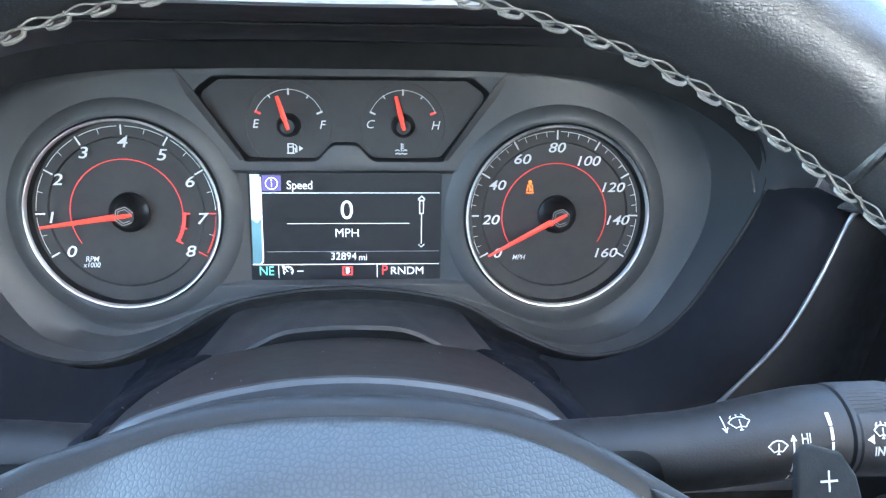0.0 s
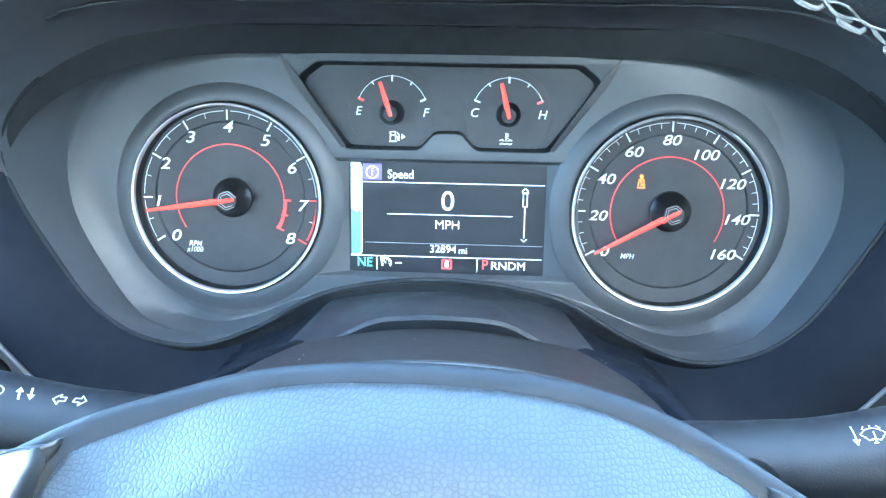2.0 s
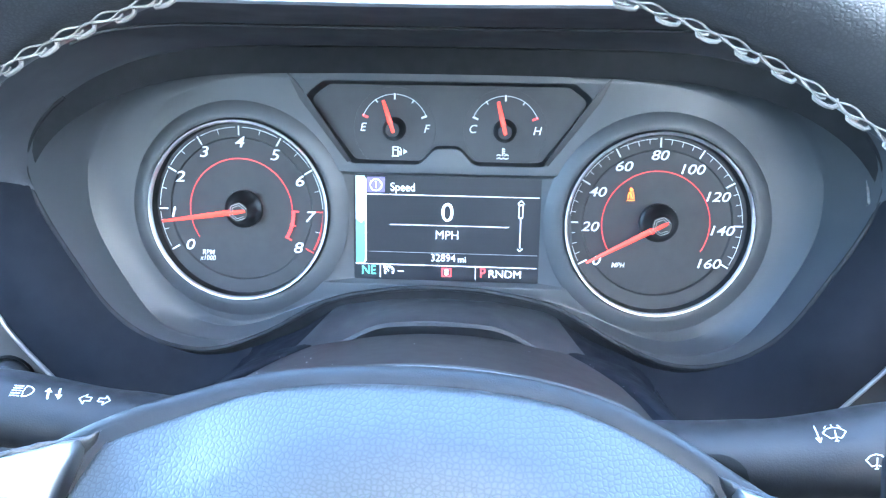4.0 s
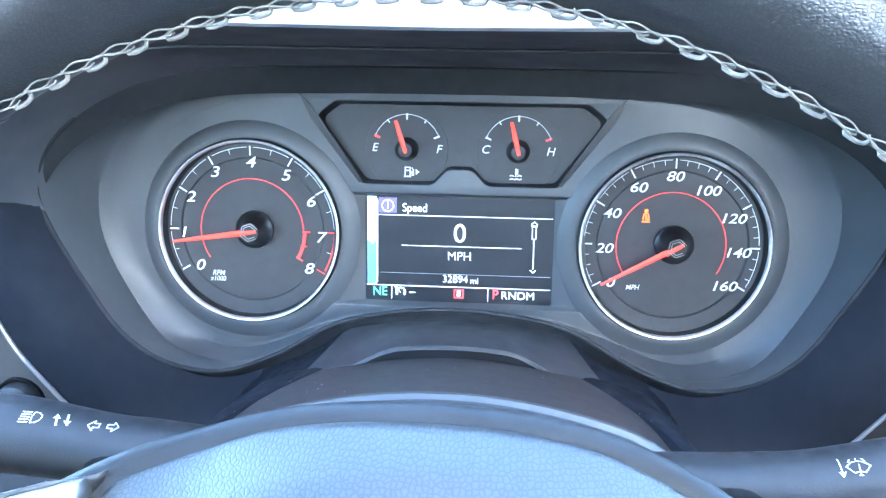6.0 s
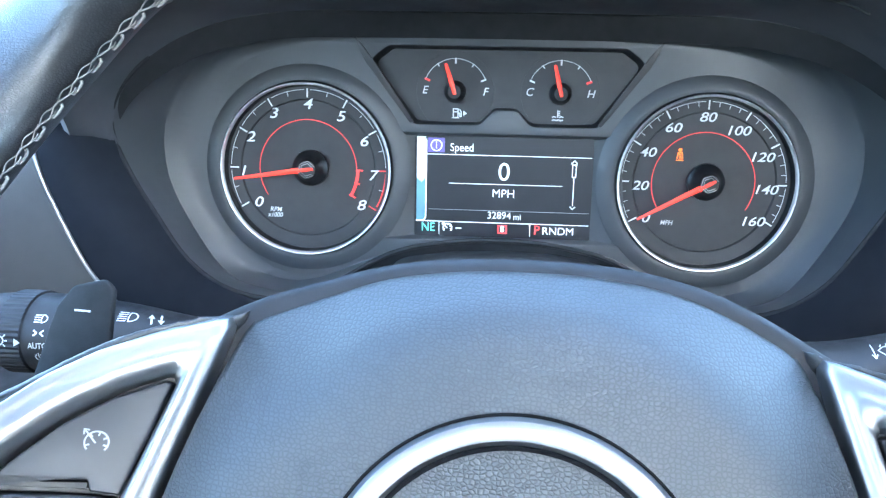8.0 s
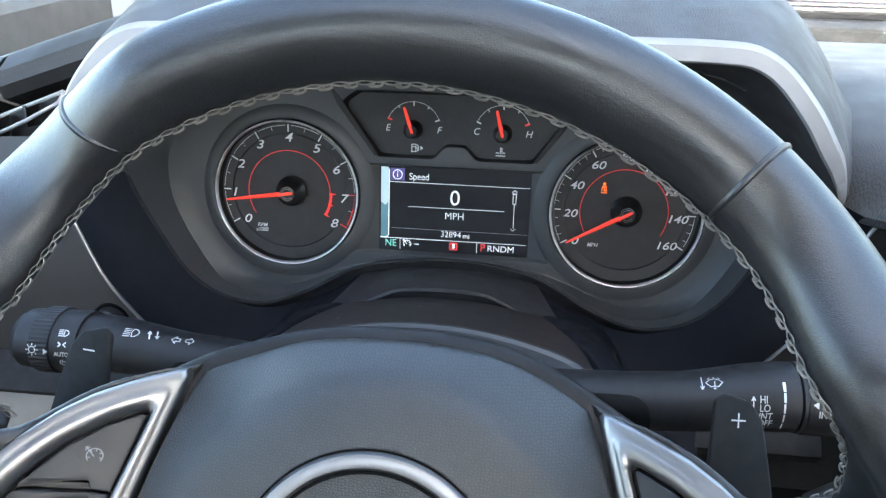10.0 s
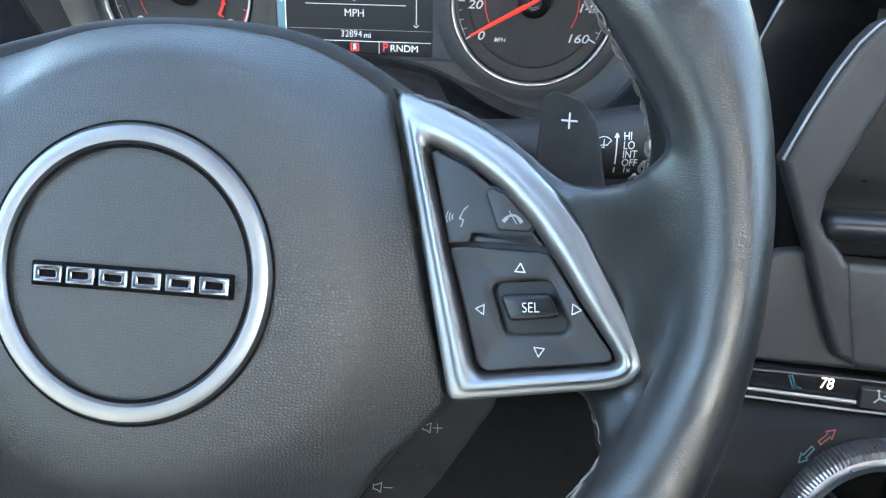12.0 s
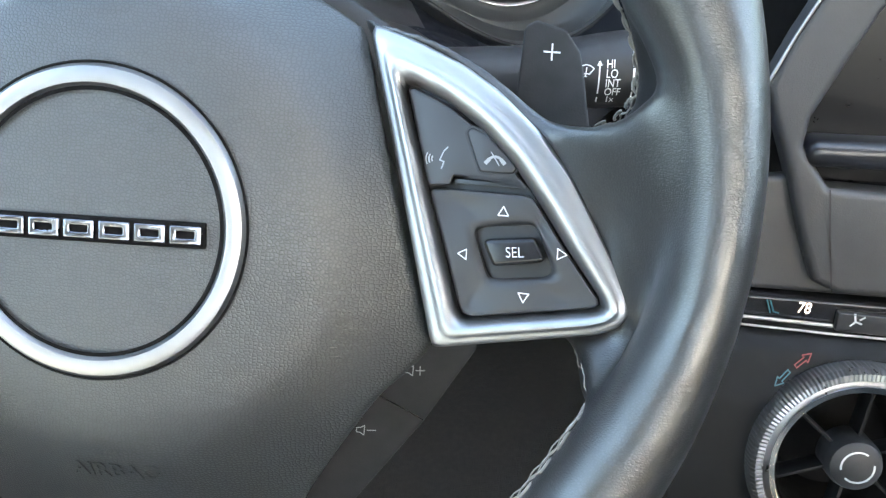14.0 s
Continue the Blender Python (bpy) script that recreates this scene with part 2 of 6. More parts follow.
def rounded(points, r, n=5):
    """A polygon with its corners rounded by radius r (one number, or one for each corner)."""
    out = []
    k = len(points)
    for i in range(k):
        p = Vector(points[i])
        a, b = Vector(points[i - 1]) - p, Vector(points[(i + 1) % k]) - p
        ri = r[i] if isinstance(r, (list, tuple)) else r
        la, lb = a.length, b.length
        a.normalize()
        b.normalize()
        ang = a.angle(b)
        cut = min(ri / max(math.tan(ang / 2), 0.01), la * 0.45, lb * 0.45)
        if ri <= 0 or ang > 3.1:
            out.append(tuple(p))
            continue
        s, e = p + a * cut, p + b * cut
        for j in range(n + 1):
            u = j / n
            out.append(tuple((1 - u) ** 2 * s + 2 * u * (1 - u) * p + u * u * e))
    return out


def circle(r, x=0, y=0, n=72, a0=0.0, a1=360.0):
    full = abs(a1 - a0) >= 360
    k = n if full else n + 1
    return [(x + r * math.cos(radians(a0 + (a1 - a0) * i / n)), y + r * math.sin(radians(a0 + (a1 - a0) * i / n))) for i in range(k)]


def spline(points, n=6, closed=False):
    """A smooth line through points of any dimension."""
    pts = [Vector(p) for p in points]
    k = len(pts)
    out = []
    for i in range(k if closed else k - 1):
        g = (lambda j: pts[j % k]) if closed else (lambda j: pts[min(max(j, 0), k - 1)])
        p0, p1, p2, p3 = g(i - 1), g(i), g(i + 1), g(i + 2)
        for j in range(n):
            u = j / n
            out.append(0.5 * (2 * p1 + (p2 - p0) * u + (2 * p0 - 5 * p1 + 4 * p2 - p3) * u * u + (3 * p1 - p0 - 3 * p2 + p3) * u ** 3))
    if not closed:
        out.append(pts[-1])
    return [tuple(v) for v in out]


def loft(rings, closed=True, cap0=False, cap1=False, bm=None):
    """Skin over rows of points in space, all rows alike long."""
    bm = bm or bmesh.new()
    rows = [[bm.verts.new(p) for p in ring] for ring in rings]
    for a, b in zip(rows, rows[1:]):
        k = len(a)
        for i in range(k if closed else k - 1):
            j = (i + 1) % k
            bm.faces.new((a[i], a[j], b[j], b[i]))
    if cap0:
        bm.faces.new(rows[0])
    if cap1:
        bm.faces.new(rows[-1])
    return bm


def lathe(profile, m=FACE, n=72):
    """Turn a profile of (radius, height) round the local z."""
    rings = [[(r * math.cos(2 * math.pi * i / n), r * math.sin(2 * math.pi * i / n), h) for i in range(n)] for r, h in profile]
    bm = loft(rings)
    bm.transform(m)
    bmesh.ops.remove_doubles(bm, verts=bm.verts, dist=1e-6)
    return bm


def strokes(lines, width, m=FACE, bm=None):
    """Flat printed lines: each a row of points, drawn as raised ribbons a hair thick."""
    bm = bm or bmesh.new()
    w = width / 2
    for line in lines:
        for p, q in zip(line, line[1:]):
            p, q = Vector((*p, 0)), Vector((*q, 0))
            d = q - p
            if d.length < 1e-9:
                continue
            d.normalize()
            s = Vector((-d.y, d.x, 0)) * w
            e = d * w * 0.6
            vs = [bm.verts.new(m @ v) for v in (p - e - s, q + e - s, q + e + s, p - e + s)]
            bm.faces.new(vs)
    return bm


def tube(path, r, n=8, closed=False, bm=None, flat=1.0):
    """A round bar along a path in space."""
    bm = bm or bmesh.new()
    pts = [Vector(p) for p in path]
    k = len(pts)
    rings = []
    up = Vector((0.13, 0.07, 0.99))
    for i in range(k):
        a = pts[i - 1] if (i or closed) else pts[0]
        b = pts[(i + 1) % k] if (i < k - 1 or closed) else pts[-1]
        d = (b - a).normalized()
        s = d.cross(up)
        s = s.normalized() if s.length > 1e-4 else d.orthogonal().normalized()
        t = s.cross(d)
        rings.append([bm.verts.new(pts[i] + (s * math.cos(2 * math.pi * j / n) + t * flat * math.sin(2 * math.pi * j / n)) * r) for j in range(n)])
    for i in range(k if closed else k - 1):
        a, b = rings[i], rings[(i + 1) % k]
        for j in range(n):
            bm.faces.new((a[j], a[(j + 1) % n], b[(j + 1) % n], b[j]))
    if not closed:
        bm.faces.new(rings[0])
        bm.faces.new(rings[-1])
    return bm


def box(lo, hi, bevel=0.0, bm=None, seg=2):
    b = bmesh.new()
    bmesh.ops.create_cube(b, size=1)
    b.transform(Matrix.Translation([(p + q) / 2 for p, q in zip(lo, hi)]) @ Matrix.Diagonal((*[q - p for p, q in zip(lo, hi)], 1)))
    if bevel:
        bmesh.ops.bevel(b, geom=b.edges[:], offset=bevel, segments=seg, profile=0.5, affect="EDGES")
    return b if bm is None else merge(bm, b)


def merge(a, b):
    me = bpy.data.meshes.new("join")
    b.to_mesh(me)
    b.free()
    a.from_mesh(me)
    bpy.data.meshes.remove(me)
    return a


def at2(x, y, h=0.0, turn=0.0, base=FACE):
    return base @ Matrix.Translation((x, y, h)) @ Matrix.Rotation(radians(turn), 4, "Z")


# ---- instrument cluster ----
cluster = thing("instrument_cluster", DASH, "dark grey instrument cluster with two round gauges and a lit display", "instrument cluster")
DIAL_X, RING = 0.105, 0.0466
# Half outlines of the bowl, top to bottom: the flat mask, the crease where it bends, and the seam where the bowl ends.
MASK_EDGE = [(0, 0.083), (0.06, 0.083), (0.100, 0.080), (0.126, 0.0755), (0.147, 0.067), (0.160, 0.051), (0.1665, 0.030), (0.166, 0.004), (0.155, -0.024),
             (0.139, -0.0460), (0.118, -0.0540), (0.098, -0.0515), (0.078, -0.0435), (0.054, -0.0355), (0.025, -0.0315), (0, -0.031)]
CREASE_EDGE = [(0, -0.005, 0.0865), (0.06, -0.005, 0.086), (0.106, -0.006, 0.0825), (0.134, -0.007, 0.0765), (0.157, -0.007, 0.0665), (0.172, -0.007, 0.0505), (0.181, -0.007, 0.0295), (0.180, -0.007, 0.002),
               (0.1662, -0.007, -0.0275), (0.147, -0.010, -0.0505), (0.122, -0.014, -0.0572), (0.100, -0.015, -0.0550), (0.079, -0.015, -0.0452), (0.0545, -0.014, -0.0340), (0.025, -0.013, -0.0293), (0, -0.013, -0.0283)]
SEAM_EDGE = [(0, -0.006, 0.0905), (0.06, -0.008, 0.0902), (0.110, -0.020, 0.0885), (0.146, -0.032, 0.0805), (0.173, -0.039, 0.0655), (0.189, -0.040, 0.048), (0.1935, -0.040, 0.031), (0.1868, -0.040, 0.0117),
             (0.173, -0.040, -0.0125), (0.158, -0.039, -0.0355), (0.138, -0.036, -0.0510), (0.112, -0.032, -0.0560), (0.084, -0.030, -0.0465), (0.056, -0.030, -0.0305), (0.028, -0.030, -0.0238), (0, -0.030, -0.0217)]
# the hood's front edge, from its crown down to the end of the side trim
RIM_EDGE = [(0, -0.118, 0.098), (0.06, -0.118, 0.0985), (0.127, -0.117, 0.099), (0.151, -0.116, 0.095), (0.170, -0.114, 0.0765), (0.186, -0.104, 0.055), (0.199, -0.082, 0.039), (0.2105, -0.054, 0.025)]
BROW_EDGE = SEAM_EDGE[:7] + [(0.1905, -0.040, 0.020)]


def mirrored(half):
    """A closed loop from its right half, top to bottom."""
    return list(half) + [(-p[0], *p[1:]) for p in half[-2:0:-1]]


def across(half):
    """An open line from left to right over the top, from its right half."""
    return [(-p[0], *p[1:]) for p in half[:0:-1]] + list(half)


mask_loop = [(p[0], p[1]) for p in spline(mirrored(MASK_EDGE), 4, True)]
crease_loop, seam_loop = spline(mirrored(CREASE_EDGE), 4, True), spline(mirrored(SEAM_EDGE), 4, True)
rim_seat = DASH.inverted() @ set_down((-0.004, -0.1084, 0.0746), (0.002, 0.0039, 0.0027), (-1.11, 0.06, 0.72))
rim_line = [tuple(rim_seat @ Vector((p[0] - 0.004 * max(0.0, min(1.0, (p[2] - 0.03) / 0.03)), p[1], p[2]))) for p in spline(across(RIM_EDGE), 6)]
brow_line = spline(across(BROW_EDGE), 6)
upper_half = [(0, 0.0735), (0.0615, 0.0735), (0.0722, 0.0655), (0.0485, 0.0335), (0.0135, 0.0335), (0.0062, 0.0415), (0, 0.0415)]
upper_panel = rounded(mirrored(upper_half), 0.006, 5)
screen_hole = rounded([(-0.0590, 0.0285), (0.0590, 0.0285), (0.0655, -0.0285), (-0.0655, -0.0285)], 0.001)
GAUGES = {-1: (-0.1055, 0.0075, -0.1058, 0.0077), 1: (0.1046, 0.0060, 0.1055, 0.0060)}
holes = [circle(RING, GAUGES[s][2], GAUGES[s][3], 72) for s in (-1, 1)]
part("mask", plate([mask_loop, *holes, upper_panel, screen_hole], 0.006, 0.0008, at=0.001), MASK, cluster, "charcoal satin plastic mask")

# the recessed panel of the two small gauges, its wall, and the creases that run up from it
inner_panel = rounded([(x * 0.965, 0.0534 + (z - 0.0534) * 0.93) for x, z in mirrored(upper_half)], 0.005, 5)
wall = loft([[(x, -0.001, z) for x, z in upper_panel], [(x, 0.005, z) for x, z in inner_panel]])
part("gauge_recess", wall, PLASTIC, cluster, "dark recess wall round the small gauges")
part("gauge_panel", plate([inner_panel], 0.002, at=-0.004), DIAL, cluster, "black panel of the two small gauges")
for s in (-1, 1):
    # flat near-black strip that stands in for the shade along the crease
    crease = [(s * 0.0812, 0.0800), (s * 0.0745, 0.0722), (s * 0.0700, 0.0662), (s * 0.0480, 0.0345), (s * 0.0500, 0.0338), (s * 0.0736, 0.0648), (s * 0.0775, 0.0728)]
    part("crease", plate([crease], 0.0012, 0.0001, at=0.0016), CUP, cluster)

# the display, its sloping surround and its picture
surround = loft([[(x, -0.001, z) for x, z in rounded([(-0.0590, 0.0285), (0.0590, 0.0285), (0.0655, -0.0285), (-0.0655, -0.0285)], 0.001)],
                 [(x, 0.0035, z) for x, z in rounded([(-0.0475, 0.0272), (0.0475, 0.0272), (0.0475, -0.0272), (-0.0475, -0.0272)], 0.001)]])
part("display_surround", surround, MASK, cluster)
display = part("display", plate([rounded([(-0.0475, 0.0272), (0.0475, 0.0272), (0.0475, -0.0272), (-0.0475, -0.0272)], 0.001)], 0.002, at=-0.0032), SCREEN, cluster, "lit display reading zero speed")


def shown(name, bm, mat):
    return part(name, bm, mat, display, smooth=False)


S = at2(0, 0, -0.0029)


def sc(u, w):
    """Place on the display: u to the right and w down, in parts of its width and height."""
    return (-0.0465 + 0.093 * u, 0.0266 - 0.0532 * w)


def words(name, s, size, u, w, mat, parent_m=S, align="CENTER", stretch=1.0, bold=0.0):
    x, z = sc(u, w)
    return shown(name, text_bm(s, size, parent_m @ Matrix.Translation((x, z, 0)), 0, align, bold, stretch), mat)


words("caption", "Speed", 0.0060, 0.19, 0.105, LCD, align="LEFT", stretch=0.88)
words("digit", "0", 0.0135, 0.505, 0.345, LCD, stretch=1.0, bold=0.0)
words("unit", "MPH", 0.0063, 0.505, 0.56, LCD, stretch=0.98, bold=-0.00006)
words("odometer", "32894", 0.0055, 0.555, 0.785, LCD, align="RIGHT", stretch=0.96, bold=-0.00005)
words("odometer_unit", "mi", 0.0045, 0.565, 0.795, LCD, align="LEFT")
words("compass", "NE", 0.0066, 0.07, 0.925, LCD_GREEN, stretch=0.9)
words("gear", "P", 0.0072, 0.705, 0.925, LCD_RED, stretch=0.9)
words("gear_row", "RNDM", 0.0056, 0.735, 0.93, LCD, align="LEFT", stretch=1.06)
shown("rule", strokes([[sc(0.06, 0.175), sc(1.0, 0.175)], [sc(0.0, 0.86), sc(1.0, 0.86)]], 0.00036, S), LCD)
shown("rule", strokes([[sc(0.19, 0.465), sc(0.84, 0.465)], [sc(0.665, 0.86), sc(0.665, 0.99)], [sc(0.135, 0.86), sc(0.135, 0.99)]], 0.00032, S), LCD)
shown("rule", strokes([[sc(0.075, 0.735), sc(1.0, 0.735)]], 0.00025, S), INK)
shown("tab", plate([[sc(0, 0.0), sc(0.045, 0.0), sc(0.055, 0.03), sc(0.055, 0.82), sc(0.045, 0.86), sc(0, 0.86)]], 0.0002, m=S, at=0.0001), LCD_CYAN)
shown("tab_edge", strokes([[sc(0.055, 0.03), sc(0.055, 0.82), sc(0.042, 0.855), sc(0.0, 0.855)]], 0.0006, S @ Matrix.Translation((0, 0, 0.0002))), LCD)
shown("tab_light", plate([[sc(0.0, 0.0), sc(0.05, 0.0), sc(0.05, 0.42), sc(0.03, 0.46), sc(0.0, 0.42)]], 0.0002, m=S, at=0.0003), LCD_PALE)
shown("info_tile", plate([[sc(0.063, 0.01), sc(0.16, 0.01), sc(0.16, 0.155), sc(0.063, 0.155)]], 0.0002, m=S, at=0.0001), LCD_VIOLET)
ix, iz = sc(0.112, 0.085)
info = strokes([circle(0.0029, ix, iz, 24) + circle(0.0029, ix, iz, 24)[:1], [(ix, iz - 0.0015), (ix, iz + 0.0006)]], 0.0005, S @ Matrix.Translation((0, 0, 0.0003)))
shown("info_mark", strokes([[(ix - 0.0002, iz + 0.0016), (ix + 0.0002, iz + 0.0016)]], 0.0006, S @ Matrix.Translation((0, 0, 0.0003)), info), LCD)
shown("scroll_bar", strokes([[sc(0.905, 0.37), sc(0.905, 0.66)], [sc(0.895, 0.25), sc(0.915, 0.25), sc(0.915, 0.37), sc(0.895, 0.37), sc(0.895, 0.25)],
                             [sc(0.888, 0.235), sc(0.905, 0.205), sc(0.922, 0.235)], [sc(0.89, 0.245), sc(0.92, 0.245)], [sc(0.89, 0.67), sc(0.905, 0.695), sc(0.92, 0.67)]], 0.0004, S), LCD)
px, pz = sc(0.505, 0.925)
shown("stop_box", strokes([[(px - 0.0022, pz - 0.002), (px + 0.0022, pz - 0.002), (px + 0.0022, pz + 0.002), (px - 0.0022, pz + 0.002), (px - 0.0022, pz - 0.002)]], 0.0007, S), LCD_RED)
words("stop_letter", "S", 0.0040, 0.505, 0.925, LCD, bold=0.0002)


def cruise_mark(m, r, width):
    a = circle(r, 0, 0, 22, -40, 220)
    lines = [a, [(-0.1 * r, -0.05 * r), (-1.15 * r, 1.15 * r)], [(-1.15 * r, 1.15 * r), (-0.75 * r, 1.1 * r)], [(-1.15 * r, 1.15 * r), (-1.15 * r, 0.7 * r)]]
    for d in (-20, 30, 80, 130, 200):
        lines.append([(0.65 * r * math.cos(radians(d)), 0.65 * r * math.sin(radians(d))), (0.9 * r * math.cos(radians(d)), 0.9 * r * math.sin(radians(d)))])
    return strokes(lines, width, m)


cx, cz = sc(0.185, 0.925)
shown("cruise_mark", cruise_mark(S @ Matrix.Translation((cx, cz, 0)), 0.0024, 0.00045), LCD)
shown("dash_mark", strokes([[sc(0.235, 0.925), sc(0.265, 0.925)]], 0.0005, S), LCD)


def polar(a, r, x, z):
    return (x + r * math.cos(radians(a)), z + r * math.sin(radians(a)))


def needle_bm(x, z, a, tip, tail, w0, w1, y):
    """A tapered needle with a ridge, pointing at a degrees."""
    d, s = Vector((math.cos(radians(a)), math.sin(radians(a)))), Vector((-math.sin(radians(a)), math.cos(radians(a))))
    rows = []
    for k, (u, w) in enumerate(((-tail, w0 * 0.8), (0, w0), (tip * 0.6, (w0 + w1) / 2), (tip, w1))):
        c = Vector((x, z)) + d * u
        l, r = c + s * w / 2, c - s * w / 2
        rows.append([(l.x, y, l.y), (c.x, y - w * 0.3, c.y), (r.x, y, r.y), (c.x, y + 0.001, c.y)])
    return loft(rows, cap0=True, cap1=True)


def big_gauge(name, x, label, numerals, spots, minor, size, needle_at, red_arc, legend):
    """A round gauge: numerals run from 210 to -30 degrees."""
    x, z, rx0, rz0 = GAUGES[-1 if x < 0 else 1]
    c, rc, hx, hz = at2(x, z, 0), at2(rx0, rz0, 0), x + 0.0014, z + 0.0007
    dial = part(name, lathe([(0.0, -0.0005), (0.0365, -0.0005), (0.0372, 0.0006), (0.0445, 0.0010), (0.0463, -0.0008)], rc @ Matrix.Translation((0, 0, -0.002))), DIAL, cluster, label)
    part("bezel_ring", lathe([(0.0447, 0.0038), (0.0448, 0.0046), (0.0451, 0.0053), (0.0455, 0.0058), (0.0459, 0.0059), (0.0462, 0.0056), (0.0463, 0.0048)], rc, 96), RINGS, dial, "bright chrome ring")
    part("ring_gap", lathe([(0.0462, 0.0052), (0.0466, 0.0040), (0.0471, 0.0030), (0.0474, 0.0005)], rc, 96), PLASTIC, dial)
    part("dial_collar", lathe([(0.0469, 0.0027), (0.0480, 0.0032), (0.0498, 0.0031), (0.0525, 0.0023), (0.0552, 0.0013), (0.0566, 0.0004)], rc, 96), MASK, dial, "soft raised collar round the dial")
    part("dial_wall", lathe([(0.0448, 0.0040), (0.0440, -0.0014)], rc, 96), CUP, dial)
    p = c @ Matrix.Translation((0, 0, -0.0005))
    n = len(numerals)
    lines_wide, lines_thin, red_lines = [], [], []
    span = 240.0 / (n - 1)
    for i, s in enumerate(numerals):
        a = 210 - i * span
        red_mark = red_arc and i >= n - 2
        (red_lines if red_mark else lines_wide).append([polar(a, 0.0385, 0, 0), polar(a, 0.0428, 0, 0)])
        part("numeral", text_bm(s, size, p @ Matrix.Translation((spots[i][0] - x - 0.0003, spots[i][1] - z - 0.0008, 0.0002)), 0.22, "CENTER", 0.00006, 1.26), WHITE, dial)
        if i < n - 1:
            for j in range(1, minor):
                b = a - span * j / minor
                lines_thin.append([polar(b, 0.0400, 0, 0), polar(b, 0.0422, 0, 0)])
            arc = [polar(a - span * (0.08 + 0.84 * k / 8), 0.0424, 0, 0) for k in range(9)]
            (red_lines if red_arc and i == n - 2 else lines_thin).append(arc)
    part("tick_mark", strokes(lines_wide, 0.0008, p), WHITE, dial)
    part("tick_mark", strokes(lines_thin, 0.00028, p), WHITE, dial)
    if red_lines:
        part("red_mark", strokes(red_lines, 0.0006, p), RED, dial)
    part("red_arc", strokes([circle(0.0266, 0, 0, 60, 213, 2 if red_arc else -30)], 0.00042, p), RED, dial)
    if red_arc:
        part("red_zone", strokes([circle(0.0272, 0, 0, 10, 0, -30)], 0.0016, p), RED, dial)
        part("red_zone", strokes([[polar(0, 0.0264, 0, 0), polar(0, 0.0298, 0, 0)], [polar(-30, 0.0264, 0, 0), polar(-30, 0.0298, 0, 0)], [polar(-15, 0.0264, 0, 0), polar(-15, 0.0290, 0, 0)]], 0.0008, p), RED, dial)
    for s, u, w, size_l in legend:
        part("legend", text_bm(s, size_l, p @ Matrix.Translation((u, w, 0.0002)), 0.22, "CENTER", 0.00002, 0.9), WHITE, dial)
    part("needle", needle_bm(hx, hz, needle_at, 0.0405, 0.0, 0.0030, 0.0013, -0.0075), NEEDLE, dial, "orange red needle")
    # the wide black foot is shaped to take in the hub's shadow
    hub = part("needle_hub", lathe([(0.0098, -0.001), (0.0096, 0.0010), (0.0074, 0.0026), (0.0058, 0.0072), (0.0046, 0.0092), (0.0, 0.0092)], at2(hx, hz)), CUP, dial)
    part("hub_cap", strokes([circle(0.0046, 0, 0, 6, 20, 380), circle(0.0034, 0, 0, 6, 20, 380)], 0.00035, at2(hx, hz, 0.0094)), KNURL, hub, "bright hexagonal hub lines")
    part("needle_root", needle_bm(hx, hz, needle_at, 0.006, 0.0035, 0.0034, 0.0030, -0.0088), NEEDLE, hub)
    return dial


TACH_SPOTS = ((-0.1332, -0.0106), (-0.1413, 0.0063), (-0.1366, 0.0248), (-0.1237, 0.0377), (-0.1052, 0.043), (-0.0873, 0.0368), (-0.0748, 0.0239), (-0.0701, 0.0056), (-0.0763, -0.0108))
SPEED_SPOTS = ((0.0762, -0.0127), (0.0724, 0.0046), (0.0752, 0.0222), (0.0873, 0.0352), (0.1045, 0.041), (0.1203, 0.0344), (0.1335, 0.0211), (0.1369, 0.0042), (0.1317, -0.0128))
big_gauge("tachometer", -DIAL_X, "black rev counter dial with white numerals", "012345678", TACH_SPOTS, 2, 0.0078, 188.5, True,
                 (("RPM", -0.0182, -0.0226, 0.0038), ("x1000", -0.0186, -0.0256, 0.0036)))
speedo = big_gauge("speedometer", DIAL_X, "black speedometer dial with white numerals", ("0", "20", "40", "60", "80", "100", "120", "140", "160"), SPEED_SPOTS, 4, 0.0068, 209, False,
                   (("MPH", -0.0175, -0.0215, 0.0036),))


def icon_belt(m, s):
    bm = strokes([circle(0.16 * s, 0, 0.75 * s, 10) + [(0.16 * s, 0.75 * s)]], 0.14 * s, m)
    strokes([[(-0.28 * s, 0.35 * s), (-0.4 * s, -0.5 * s)], [(0.28 * s, 0.35 * s), (0.4 * s, -0.5 * s)], [(-0.15 * s, 0.4 * s), (0.15 * s, 0.4 * s)], [(-0.5 * s, -0.75 * s), (0.5 * s, -0.75 * s)]], 0.11 * s, m, bm)
    return strokes([[(-0.2 * s, 0.3 * s), (0.25 * s, -0.5 * s)], [(0, 0.2 * s), (0, -0.55 * s)]], 0.1 * s, m, bm)


part("belt_lamp", icon_belt(at2(0.0917, 0.0205, -0.0003), 0.0036), AMBER, speedo, "lit amber seat belt lamp")


